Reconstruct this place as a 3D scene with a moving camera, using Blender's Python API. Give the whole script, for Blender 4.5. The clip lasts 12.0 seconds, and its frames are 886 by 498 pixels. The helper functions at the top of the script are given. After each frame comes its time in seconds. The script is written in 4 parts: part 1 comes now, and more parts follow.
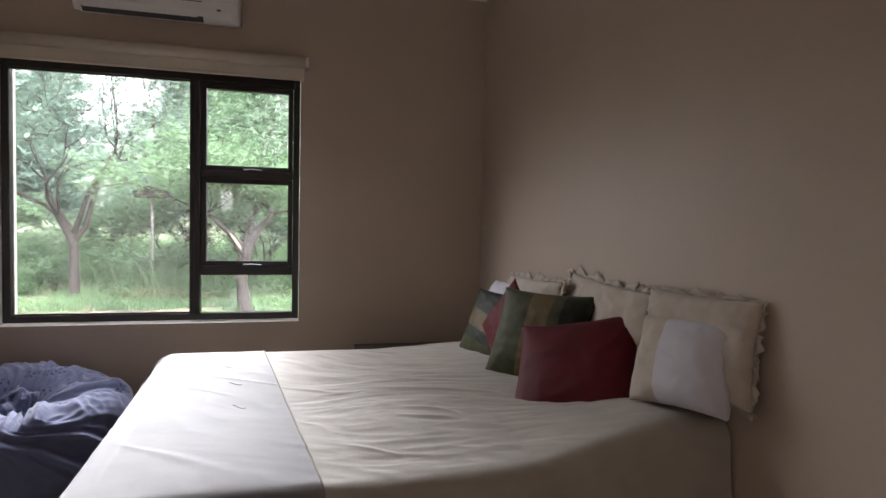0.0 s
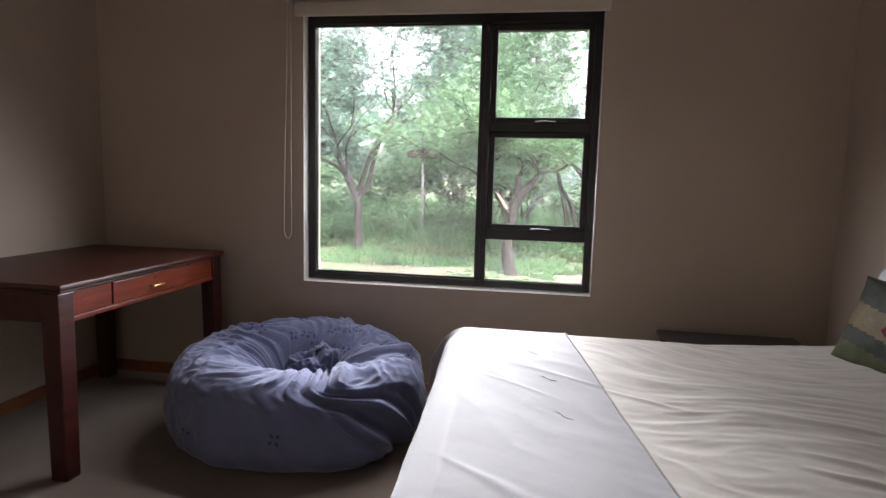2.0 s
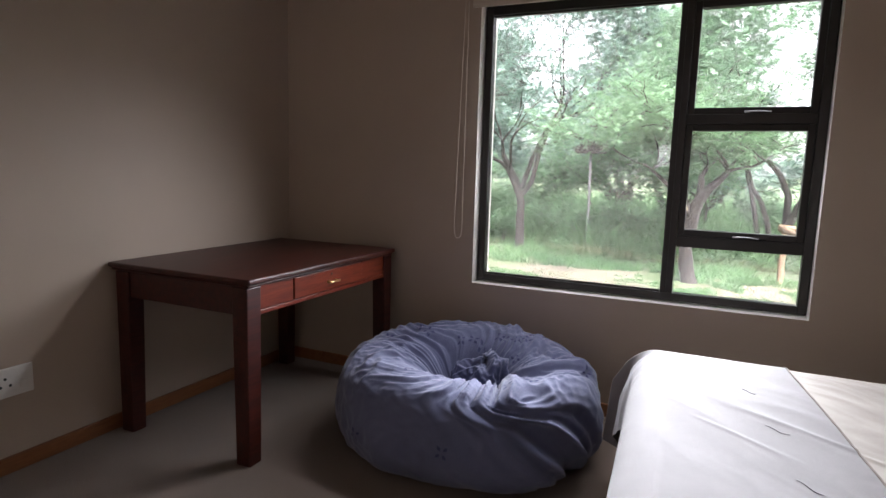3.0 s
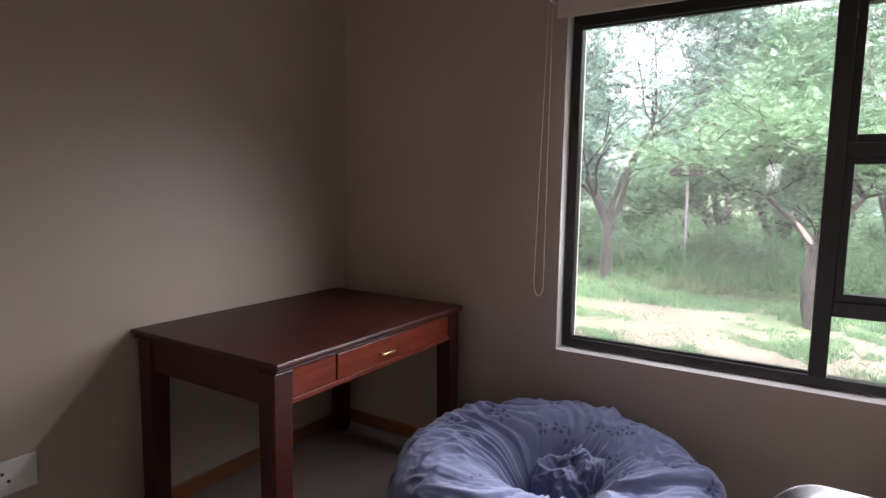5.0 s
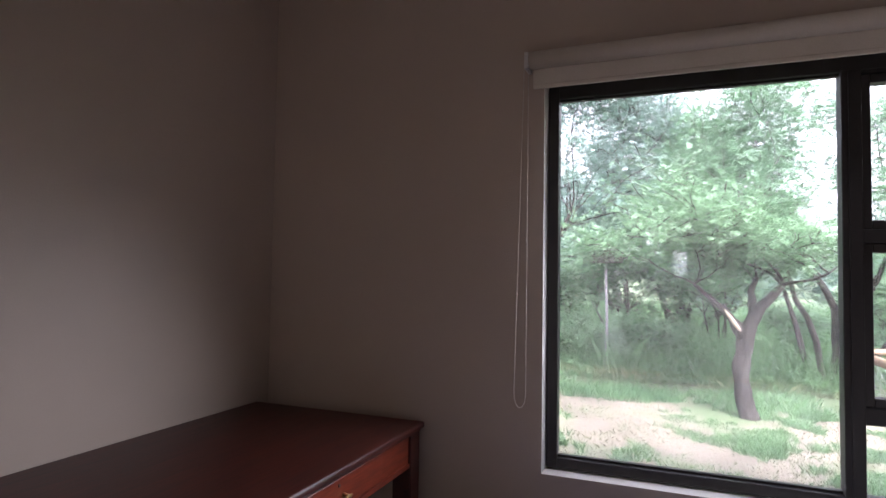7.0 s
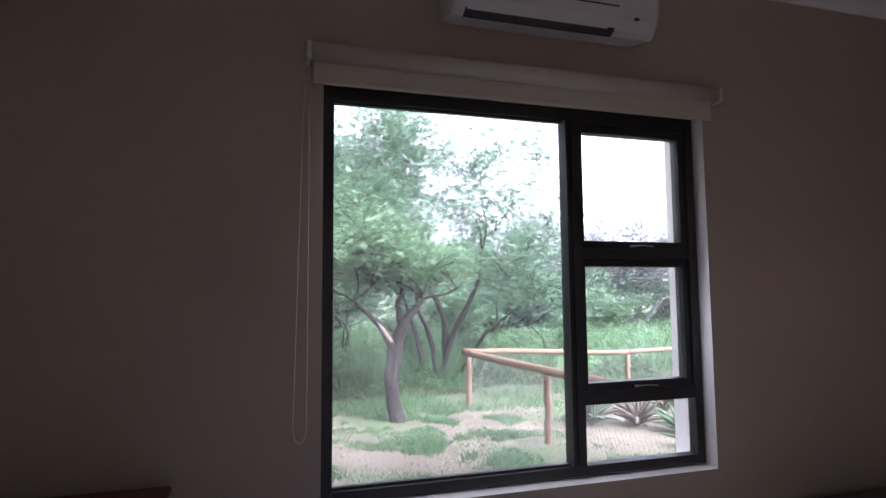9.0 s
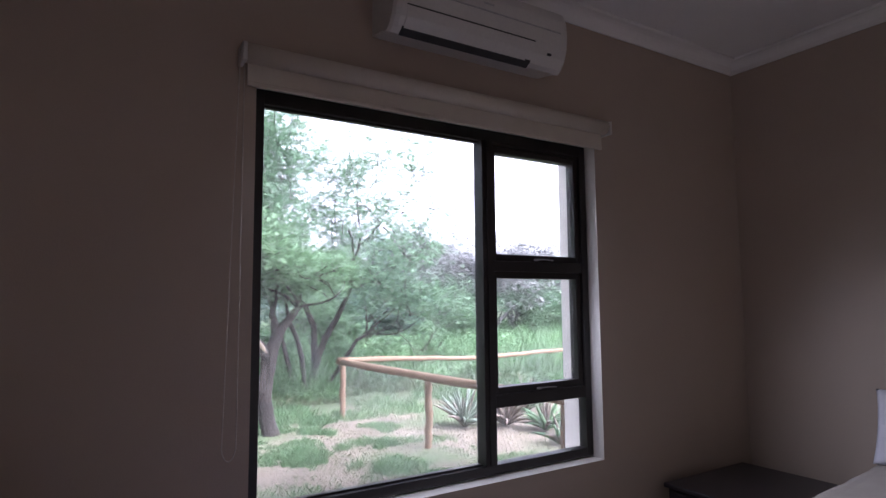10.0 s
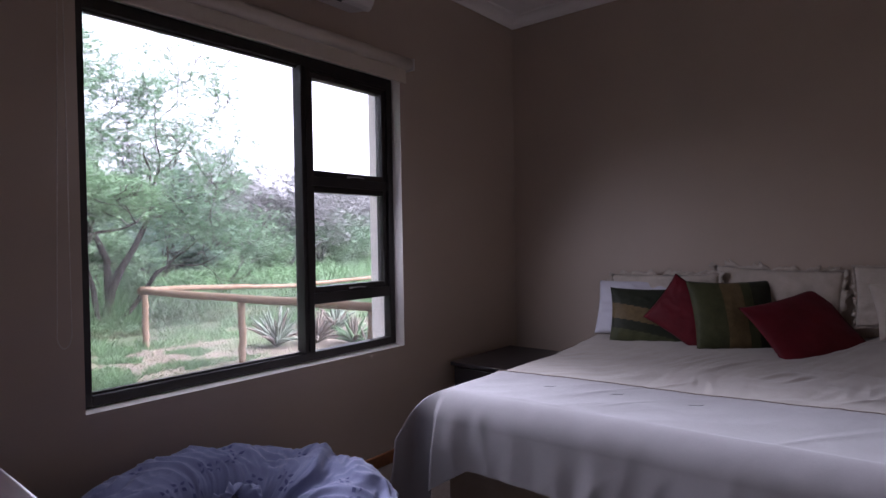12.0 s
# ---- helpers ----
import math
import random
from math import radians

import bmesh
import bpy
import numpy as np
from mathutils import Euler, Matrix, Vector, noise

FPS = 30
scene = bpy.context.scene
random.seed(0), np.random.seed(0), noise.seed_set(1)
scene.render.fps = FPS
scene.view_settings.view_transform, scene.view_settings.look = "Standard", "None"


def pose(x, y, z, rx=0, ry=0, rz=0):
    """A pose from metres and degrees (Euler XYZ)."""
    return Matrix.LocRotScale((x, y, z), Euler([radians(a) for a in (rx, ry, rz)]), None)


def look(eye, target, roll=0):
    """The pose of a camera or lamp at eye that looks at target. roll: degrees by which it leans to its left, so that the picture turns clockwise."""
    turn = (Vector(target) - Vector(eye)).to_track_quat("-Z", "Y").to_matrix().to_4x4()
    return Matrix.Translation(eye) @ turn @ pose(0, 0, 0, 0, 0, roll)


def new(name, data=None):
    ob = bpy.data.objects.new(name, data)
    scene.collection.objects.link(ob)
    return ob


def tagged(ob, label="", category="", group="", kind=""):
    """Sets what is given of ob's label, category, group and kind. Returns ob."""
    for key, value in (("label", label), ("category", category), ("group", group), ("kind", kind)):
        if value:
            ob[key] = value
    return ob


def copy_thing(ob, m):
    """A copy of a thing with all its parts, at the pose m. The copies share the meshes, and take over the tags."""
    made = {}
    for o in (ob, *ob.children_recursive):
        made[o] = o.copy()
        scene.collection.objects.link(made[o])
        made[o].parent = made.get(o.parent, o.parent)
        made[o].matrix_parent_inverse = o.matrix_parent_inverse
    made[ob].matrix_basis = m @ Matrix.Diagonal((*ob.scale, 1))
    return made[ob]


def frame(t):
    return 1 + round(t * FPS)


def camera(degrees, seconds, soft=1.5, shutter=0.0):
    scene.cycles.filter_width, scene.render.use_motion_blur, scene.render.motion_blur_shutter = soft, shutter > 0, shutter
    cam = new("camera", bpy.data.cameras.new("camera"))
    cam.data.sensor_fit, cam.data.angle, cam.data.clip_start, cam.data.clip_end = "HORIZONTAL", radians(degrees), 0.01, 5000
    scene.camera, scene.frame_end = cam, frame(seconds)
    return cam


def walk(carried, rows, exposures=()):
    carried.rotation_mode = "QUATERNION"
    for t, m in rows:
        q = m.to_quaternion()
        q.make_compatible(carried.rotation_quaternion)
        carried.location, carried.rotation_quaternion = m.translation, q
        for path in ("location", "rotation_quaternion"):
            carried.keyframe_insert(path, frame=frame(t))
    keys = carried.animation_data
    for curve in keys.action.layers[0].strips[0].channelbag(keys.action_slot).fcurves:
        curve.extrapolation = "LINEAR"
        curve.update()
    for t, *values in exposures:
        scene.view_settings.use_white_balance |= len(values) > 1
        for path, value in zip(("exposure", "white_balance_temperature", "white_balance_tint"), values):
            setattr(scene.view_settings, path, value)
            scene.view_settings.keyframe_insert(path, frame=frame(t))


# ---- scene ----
cam = camera(74.5, 12.0)
PATH = [
    (0, (-0.876, 1.662, 1.224), (-0.383, 3.599, 1.14), 1.2),
    (0.5, (-0.96, 1.813, 1.231), (-0.634, 3.783, 1.115), 1.3),
    (1, (-1.025, 1.906, 1.21), (-0.81, 3.889, 1.072), 1.5),
    (1.5, (-1.097, 2.05, 1.217), (-1.088, 4.04, 1.016), 1.4),
    (2, (-1.158, 2.207, 1.209), (-1.471, 4.168, 0.973), 1.5),
    (2.5, (-1.211, 2.269, 1.231), (-1.847, 4.146, 0.96), 1.6),
    (3, (-1.311, 2.381, 1.226), (-2.126, 4.188, 0.958), 1.7),
    (3.2, (-1.347, 2.443, 1.24), (-2.228, 4.218, 0.969), 1.7),
    (4.8, (-1.533, 2.84, 1.319), (-2.555, 4.543, 1.088), 0.6),
    (5, (-1.538, 2.887, 1.349), (-2.594, 4.572, 1.134), 0.9),
    (5.5, (-1.579, 2.981, 1.384), (-2.697, 4.636, 1.265), 1.0),
    (6, (-1.757, 3.067, 1.38), (-2.864, 4.732, 1.344), 0.8),
    (6.5, (-1.895, 3.107, 1.385), (-2.906, 4.833, 1.398), 1.1),
    (7, (-2.01, 3.175, 1.361), (-2.76, 5.027, 1.444), 0.9),
    (7.5, (-2.149, 3.266, 1.361), (-2.578, 5.217, 1.47), 0.7),
    (7.7, (-2.212, 3.281, 1.363), (-2.503, 5.256, 1.481), 0.4),
    (9.3, (-2.793, 3.409, 1.326), (-2.058, 5.26, 1.503), -0.6),
    (9.5, (-2.851, 3.445, 1.324), (-2.028, 5.259, 1.504), -0.6),
    (10, (-2.992, 3.413, 1.346), (-1.944, 5.107, 1.528), -0.5),
    (10.5, (-3.138, 3.313, 1.351), (-1.822, 4.806, 1.542), -0.7),
    (11, (-3.214, 3.225, 1.34), (-1.734, 4.555, 1.537), -1.0),
    (11.5, (-3.268, 3.174, 1.25), (-1.724, 4.437, 1.396), -1.2),
    (12, (-3.283, 3.138, 1.196), (-1.738, 4.407, 1.165), -1.0),
]
EXPOSURES = [(0, 3.80, 6450, 16), (3, 3.74, 6350, 17), (5.5, 3.82, 6200, 20), (7.5, 3.56, 5850, 24), (9.5, 3.1, 5650, 26), (10.5, 3.1, 5700, 28), (12, 2.85, 5800, 31)]
walk(cam, [(t, look(eye, target, roll)) for t, eye, target, roll in PATH], EXPOSURES)

# ---- world and light: an overcast day, lit through the window and by lamps added inside it ----
world = bpy.data.worlds.new("overcast_sky")
world.use_nodes = True
scene.world = world
wn, wl = world.node_tree.nodes, world.node_tree.links
SUN_UP, SUN_TURN = radians(48), radians(150)
sky = wn.new("ShaderNodeTexSky")
sky.sky_type, sky.sun_disc, sky.sun_elevation, sky.sun_rotation = "NISHITA", False, SUN_UP, SUN_TURN
sky.dust_density = 3.0
grey = wn.new("ShaderNodeHueSaturation")
grey.inputs["Saturation"].default_value = 0.12
wl.new(sky.outputs[0], grey.inputs["Color"])
wl.new(grey.outputs[0], wn["Background"].inputs["Color"])
wn["Background"].inputs["Strength"].default_value = 0.15
sun = new("sun", bpy.data.lights.new("sun", "SUN"))
sun.data.energy, sun.data.angle, sun.data.color = 1.35, radians(30), (1, 0.98, 0.95)
sun.matrix_world = look((0, 0, 0), (-math.sin(SUN_TURN) * math.cos(SUN_UP), -math.cos(SUN_TURN) * math.cos(SUN_UP), -math.sin(SUN_UP)))

# lamps added just inside the window in place of daylight: low light from over the trees to either side, and a steeper
# share from higher up
for x, z, wide, high, turned, tilt, watts, spread in (
        (-1.69, 0.84, 1.50, 0.12, 3, 12, 1.45, 70), (-1.69, 1.30, 1.50, 0.12, 6, 12, 1.9, 70), (-1.69, 1.76, 1.50, 0.12, 6, 12, 2.2, 68),
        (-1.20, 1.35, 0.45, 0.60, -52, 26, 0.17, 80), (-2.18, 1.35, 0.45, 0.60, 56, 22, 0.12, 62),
        (-1.72, 2.02, 1.50, 0.08, 0, 52, 1.05, 110)):
    fill_lamp = new("window_fill", bpy.data.lights.new("window_fill", "AREA"))
    fill_lamp.data.shape, fill_lamp.data.size, fill_lamp.data.size_y = "RECTANGLE", wide, high
    fill_lamp.data.energy, fill_lamp.data.color, fill_lamp.data.spread = watts, (0.93, 0.97, 1.0), radians(spread)
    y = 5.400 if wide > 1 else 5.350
    fill_lamp.matrix_world = look((x, y, z), (x - math.sin(radians(turned)), y - math.cos(radians(turned)), z - math.tan(radians(tilt))))

# ---- materials ----
def material(name, low, high, scale=8.0, rough=0.7, bump=0.1, grain=60.0, metal=0.0, stretch=(1, 1, 1), sheen=0.0, coat=0.0, spread=0.0, translucent=0.0, depth=0.004, blotch=0.5, spec=0.5):
    """A surface with two scales of colour and relief: blotches of `scale` per metre and a grain."""
    m = bpy.data.materials.new(name)
    m.use_nodes = True
    n, l = m.node_tree.nodes, m.node_tree.links
    b = n["Principled BSDF"]
    co, mp = n.new("ShaderNodeTexCoord"), n.new("ShaderNodeMapping")
    mp.inputs["Scale"].default_value = stretch
    l.new(co.outputs["Object"], mp.inputs[0])
    big, fine = n.new("ShaderNodeTexNoise"), n.new("ShaderNodeTexNoise")
    big.inputs["Scale"].default_value, big.inputs["Detail"].default_value = scale, 4
    fine.inputs["Scale"].default_value, fine.inputs["Detail"].default_value = grain, 3
    l.new(mp.outputs[0], big.inputs["Vector"])
    l.new(mp.outputs[0], fine.inputs["Vector"])
    both = n.new("ShaderNodeMix")
    both.inputs[0].default_value = blotch
    l.new(fine.outputs["Fac"], both.inputs[2])
    l.new(big.outputs["Fac"], both.inputs[3])
    ramp = n.new("ShaderNodeValToRGB")
    ramp.color_ramp.elements[0].position, ramp.color_ramp.elements[1].position = 0.35, 0.65
    ramp.color_ramp.elements[0].color, ramp.color_ramp.elements[1].color = (*low, 1), (*high, 1)
    l.new(both.outputs[0], ramp.inputs[0])
    colour = ramp.outputs[0]
    if spread:
        geo, hsv, rng = n.new("ShaderNodeNewGeometry"), n.new("ShaderNodeHueSaturation"), n.new("ShaderNodeMapRange")
        rng.inputs["To Min"].default_value, rng.inputs["To Max"].default_value = 1 - spread, 1 + spread
        l.new(geo.outputs["Random Per Island"], rng.inputs[0])
        l.new(rng.outputs[0], hsv.inputs["Value"])
        l.new(colour, hsv.inputs["Color"])
        colour = hsv.outputs[0]
    l.new(colour, b.inputs["Base Color"])
    b.inputs["Roughness"].default_value, b.inputs["Metallic"].default_value = rough, metal
    b.inputs["Sheen Weight"].default_value, b.inputs["Coat Weight"].default_value = sheen, coat
    b.inputs["Coat Roughness"].default_value = 0.25
    b.inputs["Specular IOR Level"].default_value = 0.15 if sheen else spec
    if bump:
        bp = n.new("ShaderNodeBump")
        bp.inputs["Strength"].default_value, bp.inputs["Distance"].default_value = bump, depth
        l.new(fine.outputs["Fac"], bp.inputs["Height"])
        l.new(bp.outputs[0], b.inputs["Normal"])
    if translucent:
        tr, mx = n.new("ShaderNodeBsdfTranslucent"), n.new("ShaderNodeMixShader")
        mx.inputs[0].default_value = translucent
        l.new(colour, tr.inputs[0])
        l.new(b.outputs[0], mx.inputs[1])
        l.new(tr.outputs[0], mx.inputs[2])
        l.new(mx.outputs[0], n["Material Output"].inputs[0])
    return m


WALL = material("taupe_wall_paint", (0.405, 0.330, 0.264), (0.440, 0.360, 0.288), 1.3, 0.54, 0.25, 170, depth=0.002, blotch=0.8)
# cream reveals, paled further so the daylight on them sits in the colour
REVEAL = material("lit_cream_reveal_paint", (0.76, 0.72, 0.66), (0.82, 0.78, 0.72), 3, 0.6, 0.2, 120, depth=0.002)
OUTER = material("cream_plaster", (0.60, 0.55, 0.47), (0.68, 0.63, 0.55), 3, 0.85, 0.4, 90)
CEIL = material("white_ceiling_paint", (0.79, 0.775, 0.75), (0.85, 0.835, 0.81), 1.5, 0.8, 0.15, 120, blotch=0.8)
CARPET = material("brown_carpet", (0.110, 0.076, 0.055), (0.165, 0.118, 0.086), 4, 0.95, 0.9, 330, sheen=0.3, depth=0.006, blotch=0.3)
SKIRT = material("varnished_pine", (0.19, 0.068, 0.025), (0.28, 0.115, 0.042), 4, 0.45, 0.1, 30, stretch=(6, 0.6, 6), coat=0.3)
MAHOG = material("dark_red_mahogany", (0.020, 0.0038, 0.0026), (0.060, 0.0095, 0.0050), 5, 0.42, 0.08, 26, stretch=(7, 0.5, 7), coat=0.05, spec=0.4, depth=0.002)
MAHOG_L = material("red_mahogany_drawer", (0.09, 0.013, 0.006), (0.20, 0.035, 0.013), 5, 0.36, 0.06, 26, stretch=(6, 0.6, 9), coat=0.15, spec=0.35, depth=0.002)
DARKWOOD = material("dark_stained_wood", (0.011, 0.009, 0.010), (0.024, 0.019, 0.020), 5, 0.4, 0.08, 40, stretch=(6, 1, 6), coat=0.3)
BRASS = material("worn_brass", (0.55, 0.38, 0.16), (0.75, 0.56, 0.28), 40, 0.3, 0.05, 200, metal=1)
STEEL = material("grey_steel", (0.4, 0.4, 0.4), (0.55, 0.55, 0.55), 40, 0.35, 0.05, 200, metal=1)
FRAME = material("bronze_window_frame", (0.009, 0.007, 0.006), (0.016, 0.012, 0.010), 12, 0.5, 0.1, 150)
BLIND = material("cream_blind_fabric", (0.54, 0.48, 0.40), (0.62, 0.56, 0.47), 6, 0.7, 0.3, 350, depth=0.002)
CHAIN = material("beige_bead_chain", (0.42, 0.38, 0.32), (0.55, 0.50, 0.43), 30, 0.4, 0)
PLASTIC = material("off_white_plastic", (0.60, 0.58, 0.55), (0.66, 0.64, 0.60), 6, 0.35, 0.03, 90)
DARKSLOT = material("dark_vent", (0.02, 0.02, 0.02), (0.035, 0.035, 0.035), 12, 0.5, 0.1)
SOCKET = material("white_socket_plastic", (0.66, 0.65, 0.62), (0.72, 0.71, 0.68), 12, 0.3, 0)
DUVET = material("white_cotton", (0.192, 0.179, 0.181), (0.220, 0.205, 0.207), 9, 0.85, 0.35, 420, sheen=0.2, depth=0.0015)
SHEET = material("cream_cotton", (0.33, 0.295, 0.255), (0.39, 0.352, 0.305), 9, 0.85, 0.35, 420, sheen=0.2, depth=0.0015)
PILLOW = material("ivory_pillowcase", (0.40, 0.35, 0.29), (0.52, 0.46, 0.39), 18, 0.85, 0.35, 420, sheen=0.2, depth=0.0015)
WHITEP = material("white_pillowcase", (0.52, 0.51, 0.56), (0.60, 0.59, 0.64), 9, 0.85, 0.3, 420, sheen=0.2, depth=0.0015)
BASE = material("beige_bed_base_cloth", (0.30, 0.25, 0.20), (0.38, 0.32, 0.26), 9, 0.9, 0.4, 300, sheen=0.2)
RED = material("deep_red_satin", (0.070, 0.004, 0.007), (0.115, 0.007, 0.012), 10, 0.6, 0.3, 380, sheen=0.05, depth=0.0015)
GREENC = material("olive_green_satin", (0.030, 0.036, 0.015), (0.078, 0.080, 0.036), 14, 0.55, 0.3, 300, sheen=0.05, depth=0.0015)
DARKGREEN = material("dark_green_satin", (0.013, 0.016, 0.010), (0.032, 0.036, 0.021), 14, 0.55, 0.3, 300, sheen=0.05, depth=0.0015)
GOLD = material("gold_brown_satin", (0.085, 0.058, 0.026), (0.16, 0.115, 0.052), 22, 0.5, 0.3, 260, sheen=0.05, depth=0.0015)
BLUE = material("blue_cotton", (0.090, 0.099, 0.172), (0.132, 0.143, 0.230), 7, 0.85, 0.35, 420, sheen=0.25, depth=0.0015)
INK = material("navy_print", (0.03, 0.035, 0.10), (0.05, 0.055, 0.13), 30, 0.85, 0.2, 400)
STITCH = material("tan_stitching", (0.15, 0.12, 0.10), (0.22, 0.18, 0.15), 60, 0.8, 0.2, 400)
THREAD = material("grey_thread", (0.15, 0.145, 0.155), (0.20, 0.19, 0.20), 60, 0.8, 0.2, 400)
BARK = material("grey_brown_bark", (0.013, 0.011, 0.010), (0.055, 0.046, 0.040), 6, 0.95, 1.0, 45, stretch=(3, 3, 0.7), depth=0.02)
GREYBARK = material("grey_thorn_twigs", (0.11, 0.105, 0.11), (0.20, 0.19, 0.195), 6, 0.95, 0.8, 45, depth=0.01)
LEAF = material("fresh_green_leaves", (0.115, 0.215, 0.110), (0.21, 0.345, 0.190), 1.2, 0.6, 0, 5, spread=0.35, translucent=0.4)
LEAF_D = material("blue_green_leaves", (0.11, 0.185, 0.15), (0.22, 0.325, 0.26), 0.8, 0.6, 0, 5, spread=0.35, translucent=0.35)
LEAF_G = material("grey_green_leaves", (0.16, 0.165, 0.165), (0.25, 0.255, 0.245), 0.8, 0.7, 0, 5, spread=0.3, translucent=0.3)
LEAF_M = material("mid_green_leaves", (0.10, 0.185, 0.11), (0.19, 0.31, 0.18), 1.0, 0.6, 0, 5, spread=0.35, translucent=0.4)
TORN = material("pale_torn_wood", (0.30, 0.24, 0.18), (0.42, 0.35, 0.27), 8, 0.8, 0.4, 50, stretch=(4, 4, 0.8))
GRASS = material("green_grass", (0.095, 0.190, 0.088), (0.175, 0.300, 0.140), 0.5, 0.7, 0, 4, spread=0.35, translucent=0.4)
STRAW = material("pale_grass", (0.16, 0.20, 0.10), (0.27, 0.275, 0.165), 0.8, 0.8, 0, 4, spread=0.3, translucent=0.3)
POLE = material("treated_pine_pole", (0.125, 0.080, 0.048), (0.22, 0.150, 0.095), 5, 0.8, 0.5, 40, stretch=(4, 4, 0.8), depth=0.006)
WIRE = material("galvanised_wire", (0.3, 0.3, 0.3), (0.4, 0.4, 0.4), 40, 0.5, 0, metal=0.8)
ALOE = material("grey_green_aloe", (0.10, 0.14, 0.10), (0.20, 0.24, 0.19), 8, 0.6, 0.2, 60, spread=0.3)
DRY = material("dry_aloe_leaves", (0.10, 0.08, 0.065), (0.20, 0.165, 0.135), 8, 0.8, 0.3, 60, spread=0.3)

GLASS = bpy.data.materials.new("window_glass")
GLASS.use_nodes = True
g = GLASS.node_tree.nodes["Principled BSDF"]
g.inputs["Transmission Weight"].default_value, g.inputs["Roughness"].default_value = 1.0, 0.0
g.inputs["IOR"].default_value = 1.45
gn, gl = GLASS.node_tree.nodes, GLASS.node_tree.links
dust, film, fac, speck = gn.new("ShaderNodeBsdfTranslucent"), gn.new("ShaderNodeMixShader"), gn.new("ShaderNodeMapRange"), gn.new("ShaderNodeTexNoise")
dust.inputs[0].default_value = (0.9, 0.9, 0.9, 1)
speck.inputs["Scale"].default_value, speck.inputs["Detail"].default_value = 3.0, 5
fac.inputs["To Min"].default_value, fac.inputs["To Max"].default_value = 0.012, 0.055
gl.new(speck.outputs["Fac"], fac.inputs[0])
gl.new(fac.outputs[0], film.inputs[0])
gl.new(g.outputs[0], film.inputs[1])
gl.new(dust.outputs[0], film.inputs[2])
gl.new(film.outputs[0], gn["Material Output"].inputs[0])


def ground_material():
    m = material("sandy_soil", (0.100, 0.084, 0.063), (0.230, 0.194, 0.148), 2.2, 0.95, 0.9, 34, depth=0.02)
    n, l = m.node_tree.nodes, m.node_tree.links
    b = n["Principled BSDF"]
    sand = b.inputs["Base Color"].links[0].from_socket
    co, ns, rp, mx = n.new("ShaderNodeTexCoord"), n.new("ShaderNodeTexNoise"), n.new("ShaderNodeValToRGB"), n.new("ShaderNodeMix")
    mx.data_type = "RGBA"
    ns.inputs["Scale"].default_value, ns.inputs["Detail"].default_value = 0.9, 6
    l.new(co.outputs["Object"], ns.inputs["Vector"])
    sep, far, add = n.new("ShaderNodeSeparateXYZ"), n.new("ShaderNodeMapRange"), n.new("ShaderNodeMath")
    far.inputs["From Min"].default_value, far.inputs["From Max"].default_value = 8.5, 12.0
    far.inputs["To Min"].default_value, far.inputs["To Max"].default_value = 0.0, 0.5
    l.new(co.outputs["Object"], sep.inputs[0])
    l.new(sep.outputs["Y"], far.inputs[0])
    l.new(ns.outputs["Fac"], add.inputs[0])
    l.new(far.outputs[0], add.inputs[1])
    rp.color_ramp.elements[0].position, rp.color_ramp.elements[1].position = 0.52, 0.66
    l.new(add.outputs[0], rp.inputs[0])
    l.new(rp.outputs[0], mx.inputs[0])
    l.new(sand, mx.inputs[6])
    mx.inputs[7].default_value = (0.085, 0.12, 0.055, 1)
    l.new(mx.outputs[2], b.inputs["Base Color"])
    return m


SOIL = ground_material()

# ---- building helpers ----
def finish(bm, mat, name, smooth=True):
    me = bpy.data.meshes.new(name)
    bmesh.ops.recalc_face_normals(bm, faces=bm.faces)
    bm.to_mesh(me)
    bm.free()
    for m in (mat if isinstance(mat, (list, tuple)) else [mat]):
        me.materials.append(m)
    if smooth:
        me.shade_smooth()
    return me


def thing(name, place, label, category, group="", kind="", turn=0):
    ob = new(name)
    ob.empty_display_size = 0.1
    ob.matrix_world = pose(*place, 0, 0, turn)
    return tagged(ob, label, category, group, kind)


def part(name, bm, mat, parent, label="", kind="", smooth=False):
    ob = new(name, finish(bm, mat, name, smooth))
    ob.parent = parent
    return tagged(ob, label, kind=kind)


def single(name, bm, mat, label="", category="", kind="", place=(0, 0, 0), smooth=False, group=""):
    ob = new(name, finish(bm, mat, name, smooth))
    ob.matrix_world = pose(*place)
    return tagged(ob, label, category, group, kind)


def box(bm, x0, x1, y0, y1, z0, z1, bevel=0.0, segs=2, taper=0.0):
    """A bevelled block; taper narrows its foot."""
    vs = bmesh.ops.create_cube(bm, size=1)["verts"]
    for v in vs:
        k = 1 - taper if v.co.z < 0 else 1
        v.co = Vector(((x0 + x1) / 2 + v.co.x * (x1 - x0) * k, (y0 + y1) / 2 + v.co.y * (y1 - y0) * k, (z0 + z1) / 2 + v.co.z * (z1 - z0)))
    if bevel:
        es = list({e for v in vs for e in v.link_edges})
        bmesh.ops.bevel(bm, geom=es, offset=bevel, segments=segs, profile=0.5, affect="EDGES")
    return bm


def block(*a, **k):
    return box(bmesh.new(), *a, **k)


